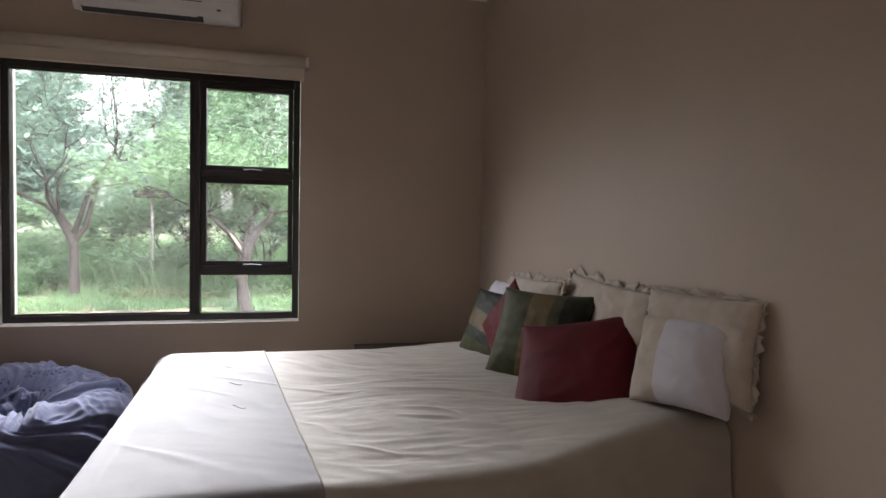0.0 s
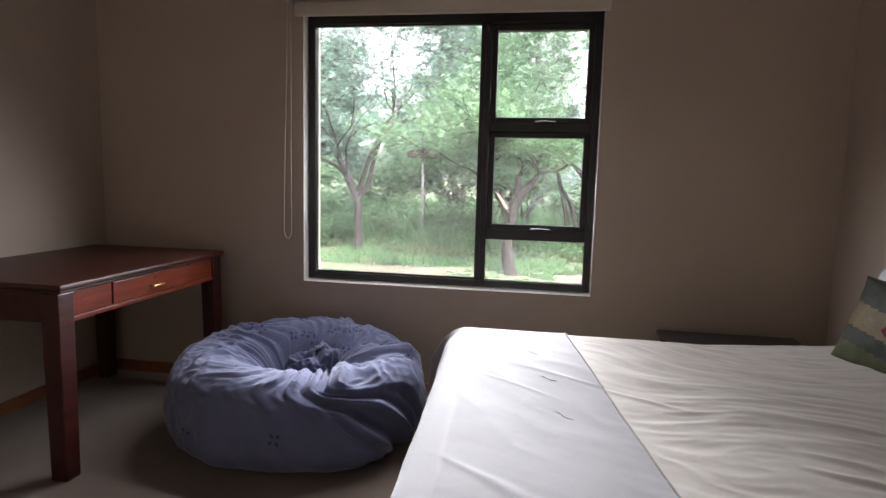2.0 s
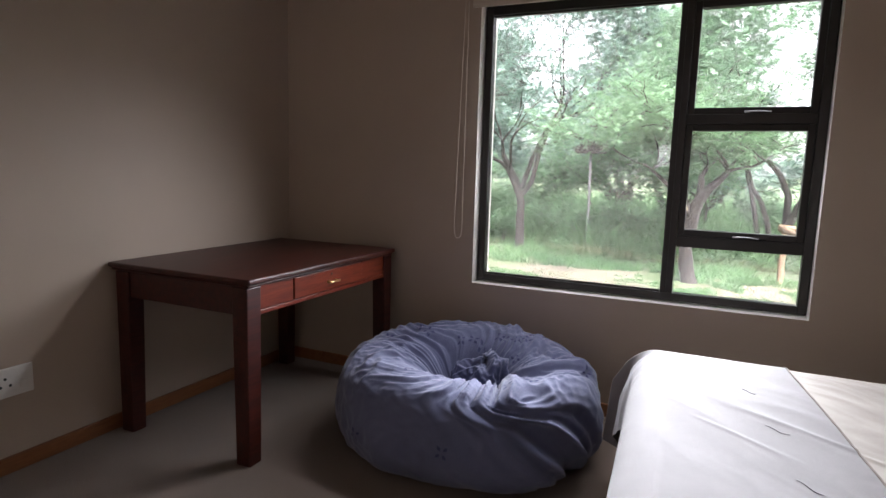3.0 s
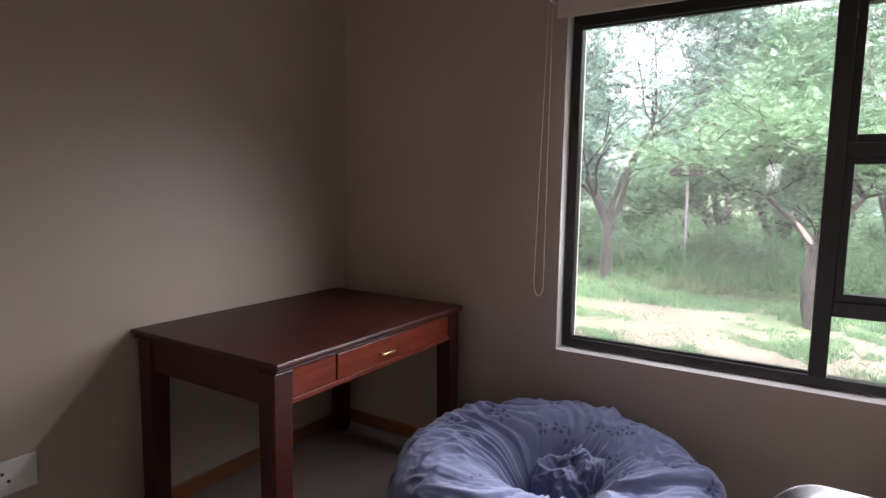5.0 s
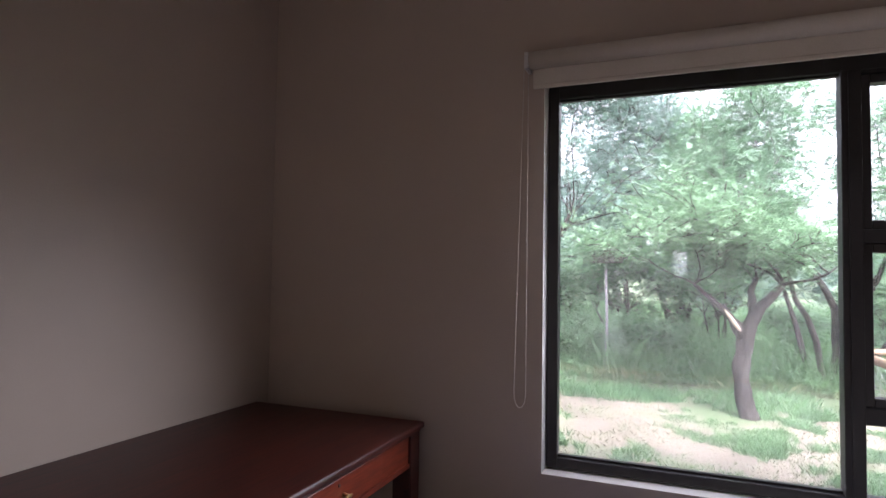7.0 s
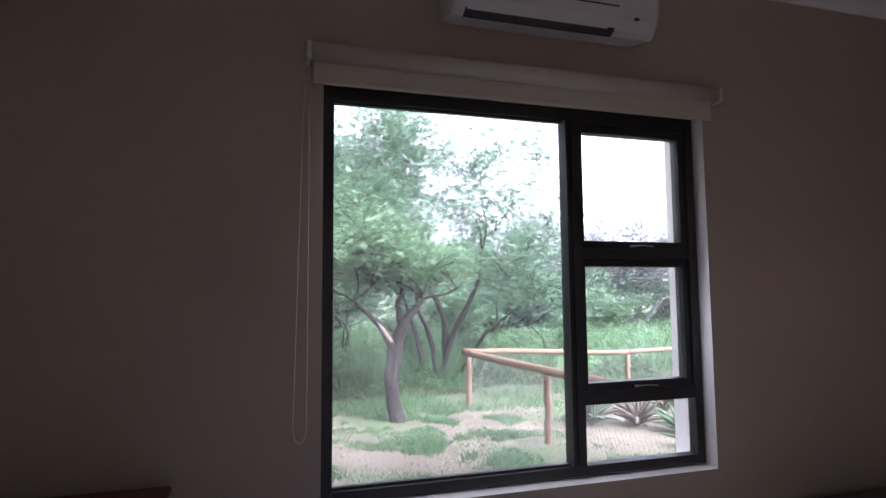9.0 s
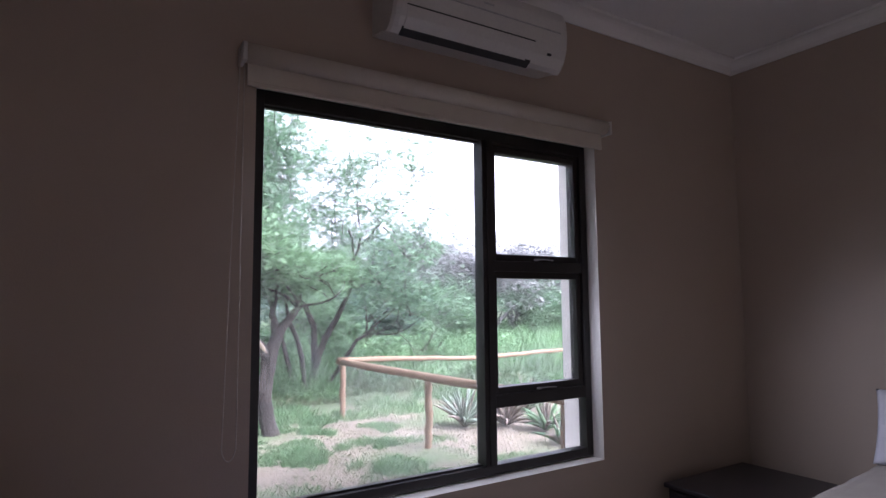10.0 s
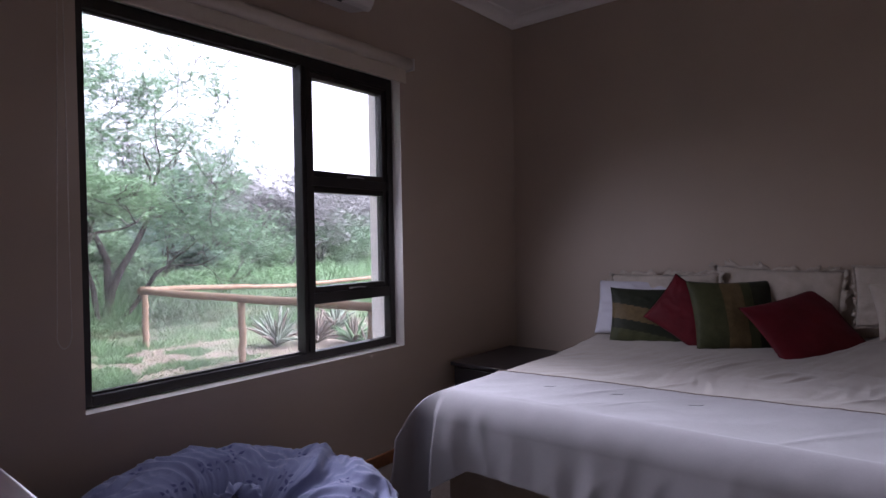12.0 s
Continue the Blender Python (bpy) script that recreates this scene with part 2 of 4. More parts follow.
def wall_with_hole(x0, x1, z0, z1, hx0, hx1, hz0, hz1, y0, y1):
    """A wall along x, y0 to y1 thick, with an opening through it."""
    bm = bmesh.new()
    xs, zs = [x0, hx0, hx1, x1], [z0, hz0, hz1, z1]
    grid = {(i, j, k): bm.verts.new((xs[i], (y0, y1)[k], zs[j])) for i in range(4) for j in range(4) for k in range(2)}
    for i in range(3):
        for j in range(3):
            if (i, j) == (1, 1):
                continue
            for k in range(2):
                bm.faces.new([grid[i, j, k], grid[i + 1, j, k], grid[i + 1, j + 1, k], grid[i, j + 1, k]])
            for a, b, di, dj in (((i, j), (i + 1, j), 0, -1), ((i, j + 1), (i + 1, j + 1), 0, 1), ((i, j), (i, j + 1), -1, 0), ((i + 1, j), (i + 1, j + 1), 1, 0)):
                ni, nj = i + di, j + dj
                if not (0 <= ni < 3 and 0 <= nj < 3) or (ni, nj) == (1, 1):
                    f = bm.faces.new([grid[(*a, 0)], grid[(*b, 0)], grid[(*b, 1)], grid[(*a, 1)]])
                    if (ni, nj) == (1, 1):
                        f.material_index = 1
    return bm


def tube(bm, points, radii, sides=8, cap=True):
    """A tapered tube through points."""
    rings = []
    for i, p in enumerate(points):
        p = Vector(p)
        a, b = Vector(points[max(i - 1, 0)]), Vector(points[min(i + 1, len(points) - 1)])
        d = (b - a).normalized()
        u = d.orthogonal().normalized()
        if rings:
            u = (last - d * last.dot(d)).normalized()
        last = u
        w = d.cross(u)
        r = radii[i] if isinstance(radii, (list, tuple)) else radii
        rings.append([bm.verts.new(p + (u * math.cos(2 * math.pi * s / sides) + w * math.sin(2 * math.pi * s / sides)) * r) for s in range(sides)])
    for a, b in zip(rings, rings[1:]):
        for s in range(sides):
            bm.faces.new([a[s], a[(s + 1) % sides], b[(s + 1) % sides], b[s]])
    if cap:
        bm.faces.new(rings[0][::-1])
        bm.faces.new(rings[-1])
    return bm


def n3(x, y, z=0.0, s=1.0):
    return noise.noise(Vector((x * s, y * s, z * s)))


def ridge(x, y, z=0.0):
    """Sharp folds between -1 and 0.6."""
    return 0.6 - abs(noise.noise(Vector((x, y, z)))) * 3


def sheet_mesh(nx, ny, f, closed=0):
    """A grid of nx by ny whose points come from f(u, v), u and v from 0 to 1."""
    bm = bmesh.new()
    vs = [[bm.verts.new(f(i / nx, j / ny)) for j in range(ny + 1)] for i in range(nx + 1)]
    for i in range(nx):
        for j in range(ny):
            bm.faces.new([vs[i][j], vs[i + 1][j], vs[i + 1][j + 1], vs[i][j + 1]])
    return bm


# ---- the room's shell ----
X0, X1, Y0, Y1, TOP, OUT = -3.80, 0.35, -0.90, 5.435, 2.790, 5.70
FLOOR = -0.04
WX0, WX1, WZ0, WZ1 = -2.502, -0.85, 0.595, 2.13
single("wall_north", wall_with_hole(X0 - 0.25, X1 + 0.25, -0.2, 3.0, WX0, WX1, WZ0, WZ1, Y1, OUT), [WALL, REVEAL], "taupe painted plaster wall around the window", kind="structure")
single("wall_east", block(X1, X1 + 0.25, Y0 - 0.25, Y1, -0.2, 3.0), WALL, "taupe painted plaster wall behind the bed", kind="structure")
single("wall_west", block(X0 - 0.25, X0, Y0 - 0.25, Y1, -0.2, 3.0), WALL, "taupe painted plaster wall beside the desk", kind="structure")
single("wall_south", wall_with_hole(X0, X1, -0.2, 3.0, -2.10, -1.88, 1.36, 1.74, Y0 - 0.25, Y0), [WALL, REVEAL], "plain taupe painted plaster wall", kind="structure")
single("floor", block(X0, X1, Y0, Y1, -0.2, FLOOR), CARPET, "brown short-pile carpet floor", kind="structure")
single("ceiling", block(X0, X1, Y0, Y1, TOP, 3.0), CEIL, "plain white painted ceiling", kind="structure")


def cove(name, a, b, inward):
    """A coved cornice from a to b under the ceiling."""
    bm = bmesh.new()
    a, b, inward = Vector(a), Vector(b), Vector(inward)
    prof = [(0, 0), (0, -0.075), (0.008, -0.075)] + [(0.008 + 0.062 * (1 - math.cos(t)), -0.075 + 0.062 * math.sin(t)) for t in np.linspace(0.1, math.pi / 2, 6)] + [(0.075, -0.008), (0.075, 0)]
    rows = [[bm.verts.new(p + inward * d + Vector((0, 0, h))) for d, h in prof] for p in (a, b)]
    for i in range(len(prof)):
        j = (i + 1) % len(prof)
        bm.faces.new([rows[0][i], rows[0][j], rows[1][j], rows[1][i]])
    bm.faces.new(rows[0])
    bm.faces.new(rows[1][::-1])
    return single(name, bm, CEIL, "white coved cornice under the ceiling", kind="structure")


zc = TOP - 0.001
cove("trim", (X0 + 0.002, Y1 - 0.002, zc), (X1 - 0.002, Y1 - 0.002, zc), (0, -1, 0))
cove("trim", (X1 - 0.002, Y0, zc), (X1 - 0.002, Y1 - 0.003, zc), (-1, 0, 0))
cove("trim", (X0 + 0.002, Y0, zc), (X0 + 0.002, Y1 - 0.003, zc), (1, 0, 0))


def baseboard(x0, x1, y0, y1):
    bm = block(x0, x1, y0, y1, FLOOR, FLOOR + 0.070, bevel=0.005)
    single("baseboard", bm, SKIRT, "orange-brown varnished wooden baseboard", kind="structure")


baseboard(X0, X0 + 0.018, Y0, Y1 - 0.02)
baseboard(X0, X1, Y1 - 0.018, Y1)
baseboard(X1 - 0.018, X1, Y0, Y1 - 0.02)
baseboard(X0 + 0.02, X1 - 0.02, Y0, Y0 + 0.018)

# ---- the window ----
win = thing("window_1", (0, 0, 0), "dark bronze aluminium window with one fixed pane and side vents", "window", kind="structure")
FY0, FY1 = 5.500, 5.556
bm = bmesh.new()
fx0, fx1, fz0, fz1 = WX0 + 0.004, WX1 - 0.002, WZ0 + 0.008, WZ1 - 0.008
bw, bl = 0.040, 0.042
box(bm, fx0, fx0 + bl, FY0, FY1, fz0, fz1, 0.003)
box(bm, fx1 - bw, fx1, FY0, FY1, fz0, fz1, 0.003)
box(bm, fx0 + bl, fx1 - bw, FY0, FY1, fz0, fz0 + bw, 0.003)
box(bm, fx0 + bl, fx1 - bw, FY0, FY1, fz1 - 0.052, fz1, 0.003)
# inner glazing bead
for a, b, c, d in ((fx0 + bl, -1.500, fz0 + bw, fz0 + bw + 0.008), (fx0 + bl, -1.500, fz1 - 0.060, fz1 - 0.052)):
    box(bm, a, b, FY0 + 0.02, FY1 - 0.01, c, d)
part("window_frame", bm, FRAME, win)
bm = block(-1.500, -1.440, FY0 - 0.012, FY1 + 0.002, fz0 + bw, fz1 - 0.052, bevel=0.003)
box(bm, -1.480, -1.472, FY0 - 0.020, FY0 - 0.012, fz0 + bw + 0.01, fz1 - 0.06)
part("mullion", bm, FRAME, win)
bm = block(-1.440, fx1 - bw, FY0 + 0.004, FY1, 1.483, 1.530, bevel=0.003)
box(bm, -1.440, fx1 - bw, FY0 + 0.004, FY1, 0.881, 0.937, 0.003)
box(bm, -1.440, fx1 - bw, FY0 + 0.004, FY1, fz1 - 0.064, fz1 - 0.052)
part("transom", bm, FRAME, win)


def pane(x0, x1, z0, z1, parent, y=5.540):
    ob = part("pane", block(x0, x1, y, y + 0.005, z0, z1), GLASS, parent, "clear slightly dusty glass")
    ob.visible_shadow = False
    return ob


def sash(x0, x1, z0, z1, b, handle_x):
    bm = bmesh.new()
    y0, y1 = FY0 + 0.014, FY1 + 0.012
    box(bm, x0, x0 + b, y0, y1, z0, z1, 0.003)
    box(bm, x1 - b, x1, y0, y1, z0, z1, 0.003)
    box(bm, x0 + b, x1 - b, y0, y1, z0, z0 + b, 0.003)
    box(bm, x0 + b, x1 - b, y0, y1, z1 - b, z1, 0.003)
    s = part("sash", bm, FRAME, win)
    pane(x0 + b - 0.004, x1 - b + 0.004, z0 + b - 0.004, z1 - b + 0.004, s)
    bm = block(handle_x - 0.012, handle_x + 0.012, y0 - 0.010, y0, z0 + 0.004, z0 + 0.014, bevel=0.003)
    tube(bm, [(handle_x, y0 - 0.008, z0 + 0.010), (handle_x + 0.05, y0 - 0.013, z0 + 0.012), (handle_x + 0.10, y0 - 0.014, z0 + 0.008)], [0.004, 0.003, 0.0025], 6)
    part("handle", bm, STEEL, s, "grey metal stay handle")
    return s


pane(fx0 + bl - 0.004, -1.496, fz0 + bw - 0.004, fz1 - 0.048, win)
pane(-1.444, fx1 - bw + 0.004, fz0 + bw - 0.004, 0.885, win)
sash(-1.439, fx1 - bw - 0.001, 1.531, fz1 - 0.065, 0.030, -1.18)
sash(-1.439, fx1 - bw - 0.001, 0.938, 1.482, 0.030, -1.18)

small = thing("window_2", (0, 0, 0), "small narrow window in the back wall", "window", kind="structure")
bm = bmesh.new()
for a, b, c, d in ((-2.10, -2.08, 1.36, 1.74), (-1.90, -1.88, 1.36, 1.74), (-2.08, -1.90, 1.36, 1.38), (-2.08, -1.90, 1.72, 1.74)):
    box(bm, a, b, Y0 - 0.14, Y0 - 0.10, c, d, 0.002)
part("window_frame", bm, FRAME, small)
ob = part("pane", block(-2.084, -1.896, Y0 - 0.122, Y0 - 0.117, 1.376, 1.724), GLASS, small, "clear glass")
ob.visible_shadow = False

# ---- roller blind ----
blind = thing("roller_blind", (-1.685, Y1, 2.19), "rolled-up cream roller blind above the window", "blind")
bm = bmesh.new()
tube(bm, [(-0.870, -0.042, 0.01), (0.870, -0.042, 0.01)], 0.034, 24)
part("roll", bm, BLIND, blind, smooth=True)
bm = block(-0.855, 0.855, -0.030, -0.027, -0.085, 0.0)
part("fabric", bm, BLIND, blind)
part("bottom_bar", block(-0.855, 0.855, -0.034, -0.022, -0.100, -0.082, bevel=0.004), BLIND, blind)
for s in (-1, 1):
    part("bracket", block(s * 0.874 - 0.008, s * 0.874 + 0.008, -0.078, -0.001, -0.03, 0.036, bevel=0.004), PLASTIC, blind, "off-white plastic bracket")
bm = bmesh.new()
loop = []
L, R = -0.905, -0.870
for i in range(40):
    loop.append((R, -0.050, 0.02 - i * 0.0335))
bot = loop[-1][2]
for t in np.linspace(0, math.pi, 12)[1:-1]:
    loop.append((-0.8925 + 0.0225 * math.cos(t), -0.050, bot - 0.055 * math.sin(t)))
for i in range(40):
    loop.append((-0.915 + 0.03 * (i / 39), -0.055, bot + i * 0.0335))
tube(bm, loop, 0.0014, 5)
for p, q in zip(loop, loop[1:]):
    p, q = Vector(p), Vector(q)
    for k in range(3):
        bmesh.ops.create_icosphere(bm, subdivisions=1, radius=0.0026, matrix=Matrix.Translation(p.lerp(q, k / 3)))
part("bead_chain", bm, CHAIN, blind, "beige looped bead chain")

# ---- air conditioner ----
ac = thing("air_conditioner", (-1.650, Y1, 2.345), "off-white wall-mounted split air conditioner above the window", "air conditioner")
AW = 0.45


def extrude(rows_at, prof):
    """A closed outline in y and z, drawn out along x; rows_at: (x, depth factor, height factor)."""
    bm = bmesh.new()
    rows = [[bm.verts.new((x, -0.001 + y * k, 0.15 + (z - 0.15) * k2)) for y, z in prof] for x, k, k2 in rows_at]
    for a, b in zip(rows, rows[1:]):
        for i in range(len(prof)):
            j = (i + 1) % len(prof)
            bm.faces.new([a[i], a[j], b[j], b[i]])
    bm.faces.new(rows[0])
    bm.faces.new(rows[-1][::-1])
    return bm


prof = [(0, 0.042), (-0.10, 0.026), (-0.136, 0.012), (-0.158, 0.024), (-0.186, 0.060), (-0.202, 0.105), (-0.208, 0.165), (-0.204, 0.225), (-0.188, 0.268), (-0.155, 0.292), (-0.10, 0.300), (0, 0.300)]
ends = ((-AW + 0.04, 0.90, 0.95), (-AW + 0.050, 0.965, 0.985), (-AW + 0.068, 1, 1), (AW - 0.028, 1, 1), (AW - 0.010, 0.965, 0.985), (AW, 0.90, 0.95))
part("housing", extrude(ends, prof), PLASTIC, ac)
part("air_slot", extrude(((-0.365, 1, 1), (0.255, 1, 1)), [(-0.134, 0.0080), (-0.1375, 0.0085), (-0.1600, 0.0220), (-0.168, 0.031), (-0.150, 0.034), (-0.13, 0.020)]), DARKSLOT, ac, "dark open air outlet")
part("flap", extrude(((-0.358, 1, 1), (0.225, 1, 1)), [(-0.164, 0.026), (-0.192, 0.060), (-0.2055, 0.098), (-0.200, 0.100), (-0.180, 0.062), (-0.158, 0.031)]), PLASTIC, ac, "off-white outlet flap")
part("panel_joint", extrude(((-0.362, 1, 1), (0.255, 1, 1)), [(-0.2015, 0.1000), (-0.2050, 0.1045), (-0.199, 0.1045)]), DARKSLOT, ac, "thin dark joint")
part("trim_line", extrude(((-0.335, 1, 1), (0.395, 1, 1)), [(-0.2070, 0.164), (-0.2100, 0.165), (-0.2100, 0.170), (-0.2070, 0.171)]), STEEL, ac, "thin blue-grey trim line")
part("badge", block(-0.015, 0.035, -0.2085, -0.200, 0.196, 0.203), STEEL, ac, "small grey badge")
part("remote_window", block(0.330, 0.352, -0.196, -0.180, 0.062, 0.072, bevel=0.003), DARKSLOT, ac, "small dark display window")

# ---- wall socket ----
sock = thing("wall_socket", (X0, 3.722, 0.335), "white square double wall socket on the taupe wall", "socket")
part("plate", block(0.0005, 0.012, -0.075, 0.075, -0.06, 0.06, bevel=0.004), SOCKET, sock)
part("switch", block(0.012, 0.018, 0.02, 0.045, -0.03, 0.0, bevel=0.002), SOCKET, sock)
bm = bmesh.new()
for dy, dz in ((-0.032, 0.018), (-0.050, -0.012), (-0.014, -0.012)):
    tube(bm, [(0.0118, dy, dz), (0.0126, dy, dz)], 0.006, 12)
part("pin_hole", bm, DARKSLOT, sock, "three dark round pin holes")

# ---- desk ----
desk = thing("writing_desk", (-3.377, 4.750, FLOOR), "dark red mahogany writing desk against the taupe wall", "desk")
DX0, DX1, DY0, DY1, DH = -0.420, 0.420, -0.600, 0.600, 0.805
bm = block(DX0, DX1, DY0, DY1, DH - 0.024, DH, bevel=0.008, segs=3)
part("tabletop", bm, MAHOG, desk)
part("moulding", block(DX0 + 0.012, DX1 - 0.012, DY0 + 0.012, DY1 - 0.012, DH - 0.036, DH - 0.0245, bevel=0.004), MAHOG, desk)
lx0, lx1, ly0, ly1, lw = DX0 + 0.045, DX1 - 0.016, DY0 + 0.006, DY1 - 0.014, 0.082
for x in (lx0, lx1 - lw):
    for y in (ly0, ly1 - lw):
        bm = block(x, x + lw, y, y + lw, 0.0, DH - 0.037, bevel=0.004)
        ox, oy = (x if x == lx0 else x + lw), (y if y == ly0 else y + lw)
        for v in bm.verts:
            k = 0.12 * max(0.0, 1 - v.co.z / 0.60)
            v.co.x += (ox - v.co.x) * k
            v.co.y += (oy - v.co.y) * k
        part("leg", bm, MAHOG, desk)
part("apron", block(lx0 + lw, lx1 - lw, ly0 + 0.010, ly0 + 0.032, 0.650, DH - 0.037), MAHOG, desk)
part("apron", block(lx0 + lw, lx1 - lw, ly1 - 0.032, ly1 - 0.010, 0.650, DH - 0.037), MAHOG, desk)
part("apron", block(lx0 + 0.010, lx0 + 0.032, ly0 + lw, ly1 - lw, 0.650, DH - 0.037), MAHOG, desk)
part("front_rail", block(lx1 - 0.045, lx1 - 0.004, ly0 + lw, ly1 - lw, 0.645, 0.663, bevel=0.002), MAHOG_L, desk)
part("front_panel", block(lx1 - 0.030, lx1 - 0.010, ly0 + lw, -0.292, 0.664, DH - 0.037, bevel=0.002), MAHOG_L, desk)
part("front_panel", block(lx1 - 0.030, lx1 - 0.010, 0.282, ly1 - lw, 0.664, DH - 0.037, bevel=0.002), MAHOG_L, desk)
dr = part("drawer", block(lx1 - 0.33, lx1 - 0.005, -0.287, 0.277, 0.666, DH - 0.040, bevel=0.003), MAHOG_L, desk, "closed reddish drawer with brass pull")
bm = bmesh.new()
fx = lx1 - 0.005
tube(bm, [(fx + 0.020, -0.050, 0.707), (fx + 0.022, -0.038, 0.706), (fx + 0.022, -0.005, 0.707), (fx + 0.022, 0.028, 0.706), (fx + 0.020, 0.040, 0.707)], [0.003, 0.006, 0.004, 0.006, 0.003], 10)
for s in (-0.035, 0.025):
    tube(bm, [(fx - 0.001, s, 0.707), (fx + 0.022, s, 0.707)], [0.007, 0.004], 10)
part("pull", bm, BRASS, dr, "small worn brass pull", smooth=True)
bm = bmesh.new()
tube(bm, [(fx - 0.001, -0.004, 0.743), (fx + 0.002, -0.004, 0.743)], 0.006, 10)
part("keyhole", bm, DARKSLOT, dr, "dark keyhole")

# ---- bean bag ----
bean = thing("bean_bag", (-2.285, 4.87, FLOOR), "slouched blue cotton bean bag with small navy prints", "bean bag", turn=20)


def bean_point(u, v):
    """u round the bag, v from the floor's centre over the side to the crown's dimple."""
    a = 2 * math.pi * u
    ca, sa = math.cos(a), math.sin(a)
    path = [(0.0, 0.0), (0.42, 0.0), (0.53, 0.025), (0.570, 0.12), (0.565, 0.235), (0.540, 0.335), (0.480, 0.395), (0.395, 0.412), (0.295, 0.400), (0.205, 0.345), (0.135, 0.245), (0.08, 0.175), (0.0, 0.15)]
    k = v * (len(path) - 1)
    i = min(int(k), len(path) - 2)
    f = k - i
    q = [path[min(max(i + d, 0), len(path) - 1)] for d in (-1, 0, 1, 2)]
    r, z = (0.5 * (2 * q[1][c] + (q[2][c] - q[0][c]) * f + (2 * q[0][c] - 5 * q[1][c] + 4 * q[2][c] - q[3][c]) * f * f + (3 * q[1][c] - q[0][c] - 3 * q[2][c] + q[3][c]) * f ** 3) for c in (0, 1))
    r = max(r, 0.0)
    r *= 1 + 0.035 * n3(ca * 1.2, sa * 1.2, 3.1) + 0.02 * n3(ca * 3, sa * 3, v * 4)
    up = max(0.0, min(1.0, (v - 0.36) / 0.14))
    up = up * up * (3 - 2 * up)
    swag = math.exp(-((a - 5.25) / 0.62) ** 2) * min(1.0, v / 0.15)
    px, py = r * ca, r * sa
    slide = Vector((noise.noise(Vector((px * 2.6, py * 2.6, z * 2 + 2))), noise.noise(Vector((px * 2.6 + 9, py * 2.6, z * 2 + 5))), 0))
    turn = a + 0.9 * slide.x * up + 0.8 * swag * (z - 0.2) / 0.4
    an = Vector((math.cos(turn), math.sin(turn), 0))
    s = v * 2.4 + slide.y * 1.1

    def crease(fa, fs, k):
        return 0.30 - abs(noise.noise(an * fa + Vector((k, 0.3 * k, s * fs)))) * 2.1
    here = 0.35 + 0.65 * max(0.0, min(1.0, 0.5 + 1.6 * n3(px * 3.0 + 4, py * 3.0, z * 2)))
    d = (0.22 * (1 - up) + 0.78 * up) * here * (0.036 * crease(3.6, 1.1, 2) + 0.022 * crease(6.5, 2.8, 8) + 0.013 * crease(15, 4.5, 3))
    d += swag * (0.045 * crease(3.2, 0.5, 14) + 0.024 * crease(8.0, 1.1, 6)) * (1 - 0.4 * up)
    d += (1 - up) * 0.010 * noise.noise(Vector((px * 7, py * 7, z * 5)))
    d += 0.004 * (0.3 - abs(noise.noise(Vector((px * 17, py * 17, z * 17)))) * 2)
    if 0.12 < v:
        r += swag * 0.045 * max(0.0, 1 - abs(z - 0.13) / 0.25)
    k = max(0.0, min(1.0, (v - 0.36) / 0.16))
    z += d * k
    r += d * (1 - 0.8 * k)
    z *= 1.05 + 0.08 * sa
    return (r * ca * 1.10, r * sa * 0.97, max(z, 0.0))


bm = bmesh.new()
NU, NV = 420, 170
vs = [[bm.verts.new(bean_point(i / NU, j / NV)) for j in range(1, NV)] for i in range(NU)]
lo, hi = bm.verts.new((0, 0, 0)), bm.verts.new((0, 0, 0.15))
for i in range(NU):
    a, b = vs[i], vs[(i + 1) % NU]
    for j in range(NV - 2):
        bm.faces.new([a[j], b[j], b[j + 1], a[j + 1]])
    bm.faces.new([lo, b[0], a[0]])
    bm.faces.new([hi, a[-1], b[-1]])
part("cover", bm, BLUE, bean, smooth=True)


def knot_point(u, v):
    a, t = 2 * math.pi * u, v
    ca, sa = math.cos(a), math.sin(a)
    r = 0.145 * math.sqrt(max(0.0, 1 - t ** 2.2))
    x, y, z = r * ca * 1.25, r * sa * 0.85, 0.235 * t
    q = Vector((x * 9 + 3, y * 9, z * 7))
    w = Vector((noise.noise(q * 0.6), noise.noise(q * 0.6 + Vector((7, 0, 0))), 0)) * 0.7
    e = 0.055 * (0.32 - abs(noise.noise(q * 0.9 + w)) * 1.9) + 0.026 * (0.3 - abs(noise.noise(q * 2.1 + w)) * 1.9) + 0.010 * (0.3 - abs(noise.noise(q * 4.5)) * 1.9)
    n = Vector((ca, sa, 0.3 + 1.5 * t)).normalized()
    return Vector((0.035 + 0.05 * t, 0.05, 0.165)) + Vector((x, y, z)) + n * e * min(1.0, 0.3 + 3 * t)


